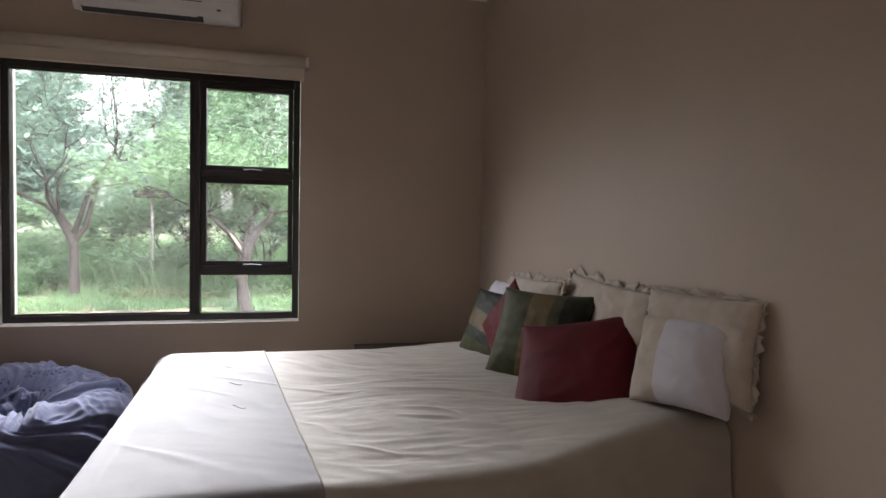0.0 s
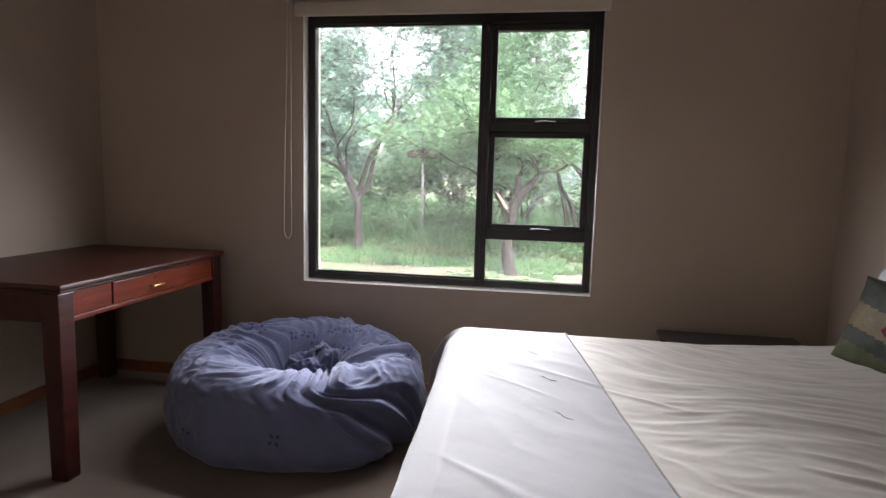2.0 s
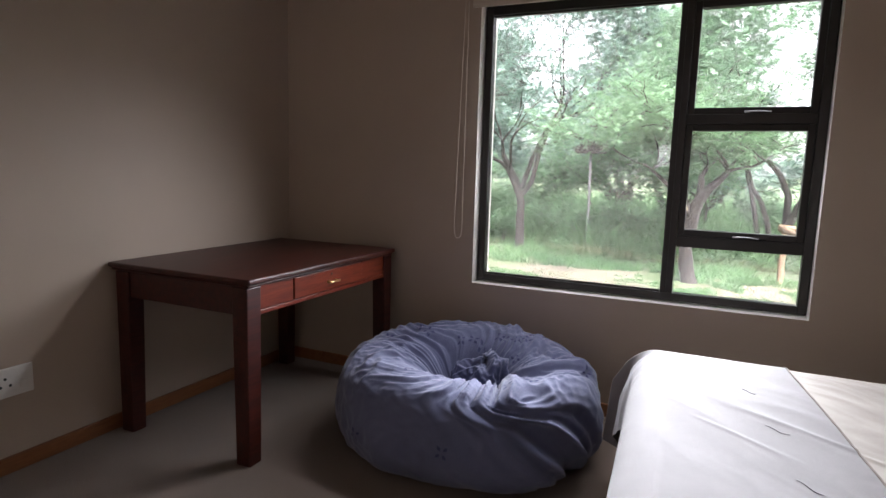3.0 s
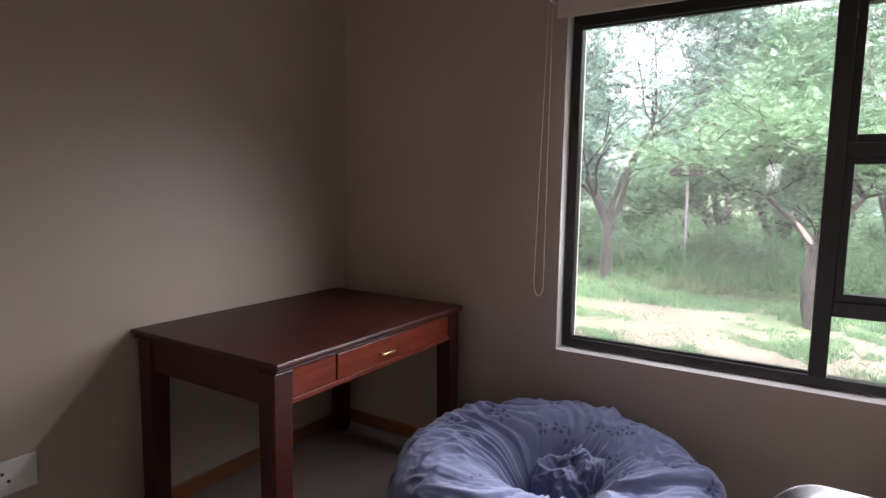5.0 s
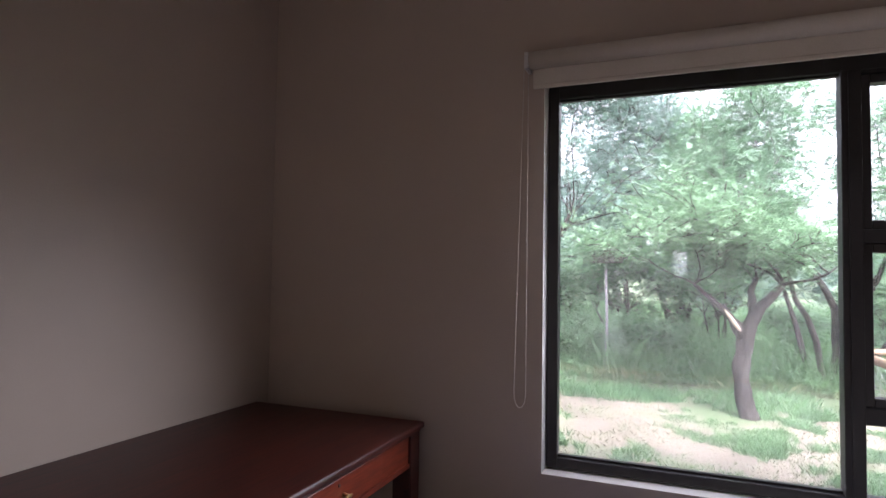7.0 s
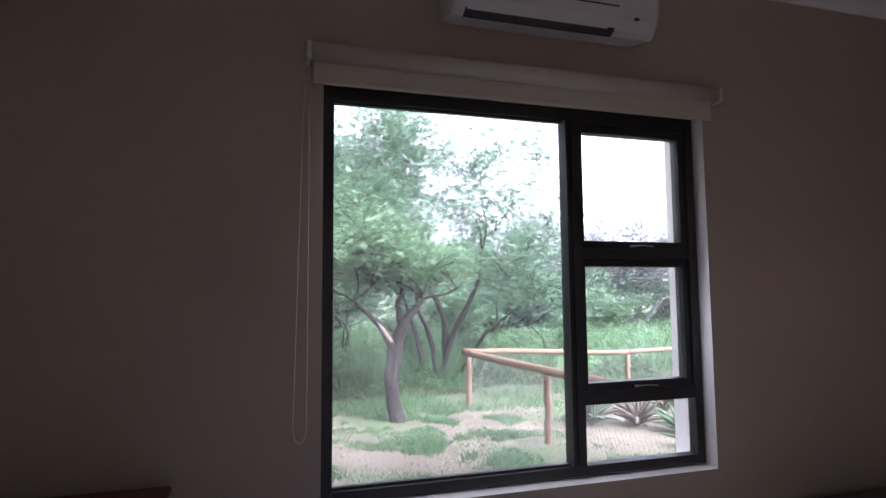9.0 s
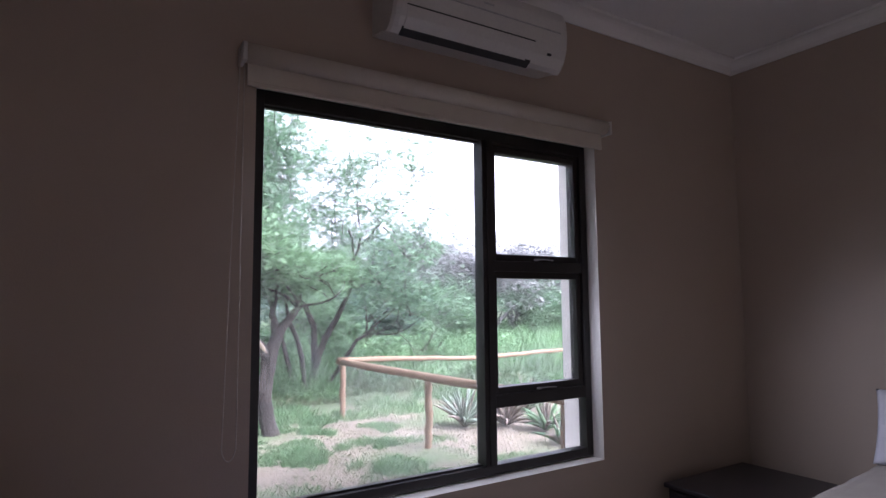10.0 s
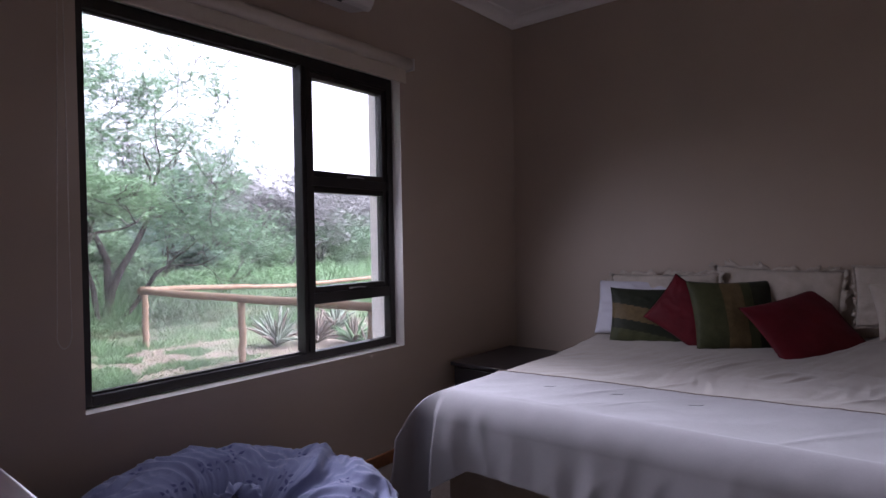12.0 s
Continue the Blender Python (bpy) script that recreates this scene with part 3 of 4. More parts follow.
part("knot", sheet_mesh(150, 70, knot_point), BLUE, bean, "gathered knot of blue cloth", smooth=True)
bm = bmesh.new()
rng = random.Random(5)
for k in range(46):
    u, v = rng.random(), rng.uniform(0.20, 0.78)
    p, pu, pv = Vector(bean_point(u, v)), Vector(bean_point((u + 0.012) % 1, v)), Vector(bean_point(u, v + 0.014))
    eu, ev = (pu - p).normalized(), (pv - p).normalized()
    gu, gv = (pu - p).length / 0.012, (pv - p).length / 0.014
    nn = eu.cross(ev).normalized()
    if nn.dot(p - Vector((0, 0, 0.15))) < 0:
        nn = -nn
    for q in range(4):
        a0 = q * math.pi / 2 + rng.uniform(-0.2, 0.2) + 0.6
        pts = []
        for dr, dw in ((0.008, 0.0), (0.020, 0.008), (0.034, 0.0), (0.020, -0.008)):
            du, dv = dr * math.cos(a0) - dw * math.sin(a0), dr * math.sin(a0) + dw * math.cos(a0)
            pts.append(Vector(bean_point((u + du / gu) % 1, v + dv / gv)) + nn * 0.0015)
        bm.faces.new([bm.verts.new(x) for x in pts])
part("print", bm, INK, bean, "small navy four-petal prints", kind="stuff")

# ---- bed ----
BX0, BX1, BY0, BY1, BZ = -1.50, 0.342, 3.07, 4.70, 0.612
bed = thing("double_bed", ((BX0 + BX1) / 2, (BY0 + BY1) / 2, FLOOR), "made double bed with white and cream cotton covers", "bed")
bcx, bcy = (BX0 + BX1) / 2, (BY0 + BY1) / 2
hw, hd = (BX1 - BX0) / 2, (BY1 - BY0) / 2
part("base", block(-hw + 0.07, hw - 0.005, -hd + 0.05, hd - 0.05, 0.06, 0.35, bevel=0.01), BASE, bed, "beige cloth bed base")
part("mattress", block(-hw + 0.06, hw - 0.005, -hd + 0.04, hd - 0.04, 0.351, 0.575, bevel=0.05, segs=4), SHEET, bed)
for x in (-hw + 0.14, hw - 0.12):
    for y in (-hd + 0.14, hd - 0.14):
        bm = bmesh.new()
        tube(bm, [(x, y, 0), (x, y, 0.062)], [0.022, 0.03], 14)
        part("foot", bm, DARKWOOD, bed)


def cover_point(x, y, drop):
    """A cloth over the bed: x and y measured along the cloth, in the bed's own metres."""
    def roll(s, half, r):
        over = abs(s) - (half - r)
        sg = 1 if s > 0 else -1
        if over <= 0:
            return s, 0.0
        if over < r * math.pi / 2:
            a = over / r
            return sg * (half - r + r * math.sin(a)), -r * (1 - math.cos(a))
        d = over - r * math.pi / 2
        return sg * (half + 0.10 * d), -r - d
    px, zx = roll(x, hw + 0.01 - 0.035 * (1 - max(-1.0, min(1.0, y / hd))), 0.105) if x < 0 else (x, 0.0)
    py, zy = roll(y, hd + 0.01, 0.07)
    z = BZ + zx + zy
    if zx < 0 and zy < 0:
        z = BZ + min(zx, zy) * 1.12
    return px, py, z, zx, zy


def hem(y):
    return -0.333 - 0.138 * max(-hd, min(hd, y))


def cover(from_x, to_x, lift):
    """The cloth between two lines across the bed; smooth at the foot, creased towards the pillows."""
    def f(u, v):
        y = -hd - SIDE + 2 * (hd + SIDE) * v
        x = from_x(y) + (to_x(y) - from_x(y)) * u
        px, py, z, zx, zy = cover_point(x, y, 0)
        k = max(0.0, min(1.0, (x - hem(y) + 0.06) / 0.22))
        rough = 0.08 + 0.44 * k
        w = noise.noise(Vector((x * 2.2 + 8 - y * 0.6, y * 7.0, 1.0)))
        warp = 0.25 * noise.noise(Vector((x * 1.5, y * 1.5, 20.0)))
        c1 = 0.28 - abs(noise.noise(Vector((x * 1.9 + 3 + warp, (y + 0.25 * x + warp) * 6.0, 9.0)))) * 1.6
        c2 = 0.22 - abs(noise.noise(Vector((x * 4.0 - y + 6, (y + 0.35 * x + warp) * 14.0, 5.0)))) * 1.5
        sharp = max(0.0, 0.10 - abs(noise.noise(Vector((x * 2.0 + 4 + 1.4 * y, (y + 0.45 * x) * 5.0, 41.0))))) * max(0.0, noise.noise(Vector((x * 3.0, y * 3.0, 50.0)))) * 4
        c3 = noise.noise(Vector((x * 14, y * 26.0, 4.0)))
        c4 = 0.2 - abs(noise.noise(Vector((x * 8.0 + 2 * y, (y + 0.3 * x + warp) * 24.0, 15.0)))) * 1.5
        big = noise.noise(Vector((x * 1.5 + 3, y * 1.5, 2.0)))
        h = rough * (0.005 * w + 0.009 * c1 + 0.007 * c2 + 0.004 * c4 + 0.001 * c3) + 0.008 * big
        h += 0.060 * sharp * (0.35 + 0.65 * k)
        h += (1 - k) * 0.0020 * (0.2 - abs(noise.noise(Vector((x * 5 + y * 3, y * 4, 33.0)))) * 2)
        down = min(1, -min(zy, 0) * 6)
        z += 0.035 * max(0.0, min(1.0, (x - 0.10) / 0.6)) + 0.080 * max(0.0, min(1.0, (x - 0.35) / 0.4)) * max(0.0, min(1.0, (-0.25 - y) / 0.4))
        if zy < 0:
            py += (1 if y > 0 else -1) * (0.024 * noise.noise(Vector((x * 6 + 4, 0, z * 1.2))) * down + h * 0.6 + 0.01)
        if zx < 0:
            fold = noise.noise(Vector((y * 5, 3, z * 1.0))) + 0.2 * noise.noise(Vector((y * 11, 7, z * 2.0)))
            px -= 0.05 * max(0.0, (y - hd + 0.30) / 0.30) * min(1, -zx * 5) if zy == 0 else 0.0
            px -= 0.010 * (0.25 - abs(noise.noise(Vector((y * 9 + 4, z * 2.5 + y, 5)))) * 1.6) * min(1, -zx * 4)
            px -= 0.007 * fold * min(1, -zx * 6) + h * 0.5 + 0.004
        if zy < 0 and zx < 0:
            px -= (0.09 if y > 0 else 0.03) * down
            py += (0.05 if y > 0 else -0.05) * down
        return Vector((px, py, z + h * (1 if zx == 0 and zy == 0 else 0.3) + lift))
    return f


SIDE, FOOT = 0.36, 0.22
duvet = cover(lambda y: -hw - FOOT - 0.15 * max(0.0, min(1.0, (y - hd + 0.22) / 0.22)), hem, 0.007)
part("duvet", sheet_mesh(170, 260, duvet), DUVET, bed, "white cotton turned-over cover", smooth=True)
part("blanket", sheet_mesh(260, 300, cover(lambda y: hem(y) - 0.03, lambda y: hw - 0.002, 0.0)), SHEET, bed, "wrinkled cream cotton cover", smooth=True)
bm = bmesh.new()
tube(bm, [duvet(1.0, i / 200) + Vector((0, 0, 0.001)) for i in range(201)], 0.0028, 6)
part("seam", bm, STITCH, bed, "tan stitched hem")

for (xa, ya), (xb, yb) in (((-1.170, 4.345), (-1.130, 4.308)), ((-1.125, 4.075), (-1.070, 4.038)), ((-1.085, 3.800), (-1.035, 3.748))):
    line = []
    for k in range(7):
        x, y = xa + (xb - xa) * k / 6 - bcx, ya + (yb - ya) * k / 6 - bcy + 0.006 * math.sin(k * 1.3)
        line.append(duvet((x + hw + FOOT) / (hem(y) + hw + FOOT), (y + hd + SIDE) / (2 * hd + 2 * SIDE)) + Vector((0, 0, 0.001)))
    part("pinched_stitch", tube(bmesh.new(), line, [0.0004, 0.0008, 0.0010, 0.0008, 0.0010, 0.0008, 0.0004], 6), THREAD, bed, "small grey pinched stitch", smooth=True)


def lean(centre, across, upward):
    """The pose of a cushion at centre whose width runs along across and whose height leans along upward."""
    x = Vector(across).normalized()
    y = Vector(upward).cross(x).normalized()
    return Matrix.Translation(centre) @ Matrix((x, y, x.cross(y))).transposed().to_4x4()


def cushion(name, w, h, t, place, mat, label, group="cushions on the bed", seed=0, puff=0.5, pinch=0.06, stripes=None, piping=None, wrinkle=0.004, n=44, frill=0.0):
    """A stuffed cloth cushion w by h by t, standing in its own x-z plane, base point at place; stripes: (from, to, material) along its width."""
    ob = thing(name, (0, 0, 0), label, "cushion" if name == "cushion" else "pillow", group)
    ob.matrix_world = place
    bm = bmesh.new()
    mats = [mat] + [s[2] for s in stripes or ()]

    def f(u, v, side):
        a, b = 2 * u - 1, 2 * v - 1
        e = max(0.0, (1 - abs(a) ** 2.6)) ** puff * max(0.0, (1 - abs(b) ** 2.6)) ** puff
        x = w / 2 * a * (1 - pinch * (1 - b * b))
        z = h / 2 * b * (1 - pinch * (1 - a * a))
        d = t / 2 * e
        wr = noise.noise(Vector((a * 2.2 + seed, b * 2.2, side * 5.0)))
        wr2 = -abs(noise.noise(Vector((a * 3.3 + seed + b, b * 3.3 + 4, side * 3.0)))) + 0.15
        d += (wrinkle * wr + wrinkle * 1.3 * wr2 + 0.35 * wrinkle * noise.noise(Vector((a * 9 + seed, b * 4, side * 3.0)))) * min(1, e * 2.5)
        bend = 0.04 * t * noise.noise(Vector((a + seed, b, 0)))
        return Vector((x, side * d + bend, z))
    vs = {}
    for side in (-1, 1):
        for i in range(n + 1):
            for j in range(n + 1):
                edge = i in (0, n) or j in (0, n)
                key = (0 if edge else side, i, j)
                if key not in vs:
                    vs[key] = bm.verts.new(f(i / n, j / n, side))
        for i in range(n):
            for j in range(n):
                q = [vs[(0 if (a in (0, n) or b in (0, n)) else side, a, b)] for a, b in ((i, j), (i + 1, j), (i + 1, j + 1), (i, j + 1))]
                fc = bm.faces.new(q)
                for k, s in enumerate(stripes or ()):
                    uu = (i + 0.5) / n if len(s) < 4 else (j + 0.5) / n + (0.25 * ((i + 0.5) / n) if s[3] == "slant" else 0.06 * math.sin((i + 0.5) / n * 5))
                    if s[0] <= uu < s[1]:
                        fc.material_index = k + 1
    part("cover", bm, mats, ob, smooth=True)
    if piping:
        bm = bmesh.new()
        ring = [f(i / n, 0, 1) for i in range(n)] + [f(1, j / n, 1) for j in range(n)] + [f(1 - i / n, 1, 1) for i in range(n)] + [f(0, 1 - j / n, 1) for j in range(n + 1)]
        if frill:
            def edge(p, i):
                k = frill * (0.6 + 1.5 * n3(i * 0.22, seed) + 0.9 * n3(i * 0.9, seed, 4))
                return Vector((p.x, 0, p.z)).normalized() * k, Vector((0, 0.008 * math.sin(i * 1.3 + 3 * n3(i * 0.2, seed)), 0))
            for i in range(len(ring) - 1):
                a, b = ring[i], ring[i + 1]
                (oa, wa), (obb, wb) = edge(a, i), edge(b, i + 1)
                bm.faces.new([bm.verts.new(p) for p in (a, b, b + obb + wb, a + oa + wa)])
            bmesh.ops.remove_doubles(bm, verts=bm.verts, dist=0.0005)
            bmesh.ops.solidify(bm, geom=bm.faces[:], thickness=0.003)
            part("frill", bm, piping, ob, smooth=True)
        else:
            tube(bm, ring, 0.0035, 6)
            part("piping", bm, piping, ob, smooth=True)
    return ob


cushion("pillow", 0.64, 0.39, 0.14, lean((0.255, 4.34, 0.775), (0, -1, 0.03), (0.14, 0, 1)), PILLOW, "upright ivory frilled pillow leaning on the wall", "pillows on the bed", 11, 0.42, 0.05, piping=PILLOW, frill=0.040, wrinkle=0.010)
cushion("pillow", 0.62, 0.43, 0.07, lean((0.315, 3.76, 0.795), (0, -1, -0.04), (0.12, 0, 1)), PILLOW, "upright ivory frilled pillow leaning on the wall", "pillows on the bed", 23, 0.42, 0.05, piping=PILLOW, frill=0.040, wrinkle=0.011)
cushion("pillow", 0.46, 0.30, 0.10, lean((0.305, 3.170, 0.880), (0.06, -1, 0.02), (0.12, 0, 1)), PILLOW, "upright ivory frilled pillow at the bed's near side", "pillows on the bed", 37, 0.30, 0.05, piping=PILLOW, frill=0.022, wrinkle=0.010)
cushion("pillow", 0.58, 0.35, 0.12, lean((0.185, 4.42, 0.765), (0.10, -0.55, 0), (0.14, 0.02, 0.29)), WHITEP, "upright white pillow behind the patchwork cushion", "pillows on the bed", 41, 0.45, 0.04, wrinkle=0.010)
cushion("pillow", 0.34, 0.28, 0.15, lean((0.252, 3.155, 0.826), (0.10, -0.33, 0.03), (0.10, 0.03, 0.30)), WHITEP, "plump white and ivory pillow leaning on ivory ones", "pillows on the bed", 57, 0.45, 0.07, stripes=[(0.0, 0.36, PILLOW)], wrinkle=0.005)
cushion("cushion", 0.45, 0.345, 0.08, lean((0.080, 4.358, 0.734), (0.12, -0.38, 0), (0.11, 0.06, 0.29)), DARKGREEN, "dark green patchwork cushion with a gold stripe", seed=3, pinch=0.07, stripes=[(0.45, 0.72, GOLD, "slant"), (0.0, 0.28, GREENC, "slant")])
cushion("cushion", 0.36, 0.31, 0.08, lean((0.066, 4.145, 0.768), (-0.02, -0.34, -0.20), (0.10, -0.21, 0.20)), RED, "red square cushion standing on its corner", seed=7, pinch=0.07)
cushion("cushion", 0.45, 0.40, 0.10, lean((0.122, 3.918, 0.763), (0.237, -0.333, 0), (0.133, 0.076, 0.345)), GREENC, "green and gold striped satin cushion", seed=13, pinch=0.07, stripes=[(0.36, 0.62, GOLD), (0.72, 1.01, DARKGREEN)])
cushion("cushion", 0.480, 0.435, 0.085, lean((0.120, 3.585, 0.712), (0.300, -0.275, 0.087), (0.106, 0.263, 0.263)), RED, "deep red square cushion leaning on others", seed=19, pinch=0.085, wrinkle=0.003)

# ---- nightstand ----
ns = thing("nightstand", (-0.13, 5.09, FLOOR), "dark-stained low wooden nightstand between bed and wall", "nightstand")
part("body", block(-0.34, 0.28, -0.245, 0.285, 0.04, 0.465, bevel=0.004), DARKWOOD, ns)
part("top", block(-0.375, 0.300, -0.265, 0.290, 0.466, 0.488, bevel=0.006, segs=3), DARKWOOD, ns)
d = part("drawer", block(-0.358, -0.341, -0.225, 0.265, 0.29, 0.452, bevel=0.003), DARKWOOD, ns)
bm = bmesh.new()
tube(bm, [(-0.359, -0.04, 0.375), (-0.378, -0.03, 0.375), (-0.378, 0.05, 0.375), (-0.359, 0.06, 0.375)], 0.004, 8)
part("pull", bm, STEEL, d, "thin metal pull")
for x in (-0.31, 0.25):
    for y in (-0.215, 0.255):
        part("foot", block(x - 0.02, x + 0.02, y - 0.02, y + 0.02, 0, 0.04), DARKWOOD, ns)

# ---- outdoors: one sheet of ground ----
GZ = 0.12


def ground_z(x, y):
    return GZ + 0.03 * n3(x, y, 0, 0.35) * min(1, max(0, (y - 6.0) / 2)) + max(0, y - 14) * 0.004


xs = sorted(set([-400, -120, -50, -25] + [-16 + 0.5 * i for i in range(24)] + [X0 - 0.24, X0 - 0.2, X1 + 0.2, X1 + 0.24] + [-3.5 + 0.4 * i for i in range(10)] + [0.8 + 0.6 * i for i in range(40)] + [40, 80, 150, 400]))
ys = sorted(set([-400, -100, -20, Y0 - 0.24, Y0 - 0.2, OUT - 0.1, OUT - 0.04, 5.9, 6.3] + [6.7 + 0.4 * i for i in range(30)] + [19.5, 21, 23, 26, 30, 40, 60, 100, 200, 600]))
bm = bmesh.new()
gv = [[bm.verts.new((x, y, -0.4 if X0 - 0.21 < x < X1 + 0.21 and Y0 - 0.21 < y < OUT - 0.05 else ground_z(x, y))) for y in ys] for x in xs]
for i in range(len(xs) - 1):
    for j in range(len(ys) - 1):
        bm.faces.new([gv[i][j], gv[i + 1][j], gv[i + 1][j + 1], gv[i][j + 1]])
single("ground", bm, SOIL, "sandy ground with green grass patches", kind="structure", smooth=True)


# ---- trees ----
def mesh_from(name, verts, faces, mat):
    me = bpy.data.meshes.new(name)
    me.from_pydata(verts, [], faces)
    me.materials.append(mat)
    return me


def grow(rng, stems, height, spread, levels=5, bend=0.35, up=0.25, shrink=0.74, from_level=1):
    """Limbs as lists of (points, radii) and the twigs' ends with their directions."""
    limbs, tips = [], []

    def limb(p, d, length, r, level):
        pts, rad = [p.copy()], [r]
        n = 5 if level < 2 else 3
        for i in range(n):
            d = (d + Vector([rng.gauss(0, bend * 0.45) for _ in range(3)]) + Vector((0, 0, up * 0.12))).normalized()
            p = p + d * length / n
            pts.append(p.copy())
            rad.append(r * (1 - 0.45 * (i + 1) / n))
        limbs.append((pts, rad))
        if level >= from_level:
            for i in range(1, len(pts)):
                tips.append((pts[i], (pts[i] - pts[i - 1]).normalized(), level))
        if level >= levels:
            return
        for k in range(rng.choice((2, 3, 3)) if level else rng.choice((3, 4))):
            a = rng.uniform(0, 2 * math.pi)
            side = Vector((math.cos(a), math.sin(a), 0))
            nd = (d * 0.65 + side * spread * rng.uniform(0.5, 1.1) + Vector((0, 0, up * rng.uniform(-0.5, 1.0)))).normalized()
            limb(pts[-1 - (k % 2 if level else 0)], nd, length * shrink * rng.uniform(0.75, 1.15), rad[-1] * 0.72, level + 1)
    for p, d, length, r in stems:
        limb(Vector(p), Vector(d).normalized(), length * height, r, 0)
    return limbs, tips


def sized(limbs, tips, top, reach):
    """Scales a grown tree to its height and the reach of its crown."""
    z = max(t[0].z for t in tips)
    r = sorted(math.hypot(t[0].x, t[0].y) for t in tips)[int(len(tips) * 0.93)]
    k = Vector((reach / r, reach / r, top / z))
    return [([p * k for p in pts], rad) for pts, rad in limbs], [(t[0] * k, t[1], t[2]) for t in tips]


def limbs_mesh(name, limbs, mat, least=0.0):
    bm = bmesh.new()
    for pts, rad in limbs:
        if rad[0] >= least:
            tube(bm, pts, [max(r, 0.004) for r in rad], 8 if rad[0] > 0.03 else 4, cap=False)
    return finish(bm, mat, name)


def leaves_mesh(name, rng, tips, count, size, fuzz, mat, low=0.0, ratio=0.4, droop=0.15, pairs=7, fine=False):
    """Feathery sprays of small leaflets, set in pairs along short axes round the twigs."""
    g = np.random.default_rng(rng.randrange(10 ** 6))
    P = np.array([t[0] for t in tips])
    D = np.array([t[1] for t in tips])
    keep = P[:, 2] > low
    P, D = P[keep], D[keep]
    k = 2 * pairs
    idx = g.integers(0, len(P), count // k)
    centre = P[idx] + g.normal(0, fuzz, (len(idx), 3)) * (1, 1, 0.55)
    axis = D[idx] * 0.7 + g.normal(0, 0.75, (len(idx), 3)) * (1, 1, 0.45) - (0, 0, droop)
    axis /= np.linalg.norm(axis, axis=1)[:, None]
    c, ax = np.repeat(centre, k, 0), np.repeat(axis, k, 0)
    step = np.tile(np.arange(k) // 2, len(idx))[:, None] * size * 0.5
    sgn = np.tile([1, -1] * pairs, len(idx))[:, None]
    up = np.array([0.0, 0.0, 1.0]) + np.repeat(g.normal(0, 0.35, (len(idx), 3)), k, 0)
    side = np.cross(ax, up)
    side /= np.linalg.norm(side, axis=1)[:, None] + 1e-6
    l = size * g.uniform(0.7, 1.3, (len(c), 1))
    base = c + ax * step
    d = side * sgn * l + ax * l * 0.4 + g.normal(0, 0.15, c.shape) * l
    w = np.cross(d, up)
    w /= np.linalg.norm(w, axis=1)[:, None] + 1e-6
    w *= l * ratio / 2
    if fine:
        verts = np.stack([base, base + d * 0.5 + w, base + d, base + d * 0.5 - w], 1).reshape(-1, 3)
        faces = np.arange(len(verts)).reshape(-1, 4)
    else:
        verts = np.stack([base + w, base + d, base - w], 1).reshape(-1, 3)
        faces = np.arange(len(verts)).reshape(-1, 3)
    me = bpy.data.meshes.new(name)
    me.from_pydata(verts.tolist(), [], faces.tolist())
    me.materials.append(mat)
    return me


def tree(name, place, seed, stems, height, reach, spread, count, size, fuzz, leaf, bark, label, levels=5, low=0.8, bend=0.35, up=0.25, least=0.0, group="trees outside", shrink=0.74):
    rng = random.Random(seed)
    limbs, tips = sized(*grow(rng, stems, height, spread, levels, bend, up, shrink), height, reach)
    ob = thing(name, place, label, "tree" if "tree" in name else "shrub", group)
    t = new("trunk", limbs_mesh("trunk", limbs, bark, least))
    t.parent = ob
    c = new("crown", leaves_mesh("crown", rng, tips, count, size, fuzz, leaf, low, fine=size < 0.035))
    c.parent = ob
    return ob


near_tree = tree("acacia_tree", (-1.45, 9.05, GZ - 0.03), 4, [((0.03, 0, 0.80), (0.45, 0.25, 1), 0.16, 0.056), ((-0.02, 0, 0.74), (-0.75, 0.0, 0.9), 0.20, 0.032), ((0.04, 0.02, 0.86), (-0.10, 0.4, 1), 0.14, 0.042)], 2.15, 1.10, 0.85, 270000, 0.018, 0.11, LEAF, BARK,
                 "small thorny acacia tree with forked trunk and fresh leaves", levels=5, low=1.12, shrink=0.80)
# its bole, with burls and a flared foot, and the pale torn stub beside the fork
bm = bmesh.new()
for pts, rad in (([(0.02, 0, -0.05), (0.01, 0, 0.06), (-0.02, 0.01, 0.22), (-0.045, 0.01, 0.40), (-0.03, 0, 0.58), (-0.01, 0, 0.72), (0.03, 0, 0.84), (0.09, 0.03, 0.98)], [0.110, 0.086, 0.072, 0.066, 0.064, 0.074, 0.066, 0.056]),
                 ([(0.01, -0.02, 0.66), (-0.05, -0.02, 0.78), (-0.13, -0.02, 0.90), (-0.22, -0.01, 1.02)], [0.050, 0.048, 0.040, 0.034])):
    fine_pts, fine_rad = [], []
    for (a, ra), (b, rb) in zip(zip(pts, rad), zip(pts[1:], rad[1:])):
        for k in range(5):
            fine_pts.append(Vector(a).lerp(Vector(b), k / 5))
            fine_rad.append(ra + (rb - ra) * k / 5)
    fine_pts.append(Vector(pts[-1]))
    fine_rad.append(rad[-1])
    tube(bm, fine_pts, fine_rad, 20)
for v in bm.verts:
    w = 0.026 * n3(v.co.x * 7, v.co.y * 7, v.co.z * 5) + 0.016 * (0.3 - abs(n3(v.co.x * 26, v.co.y * 26, v.co.z * 4)) * 2)
    v.co += Vector((v.co.x + 0.02, v.co.y, 0)).normalized() * w
part("bole", bm, BARK, near_tree, "rough grey-brown forked bole", smooth=True)
bm = bmesh.new()
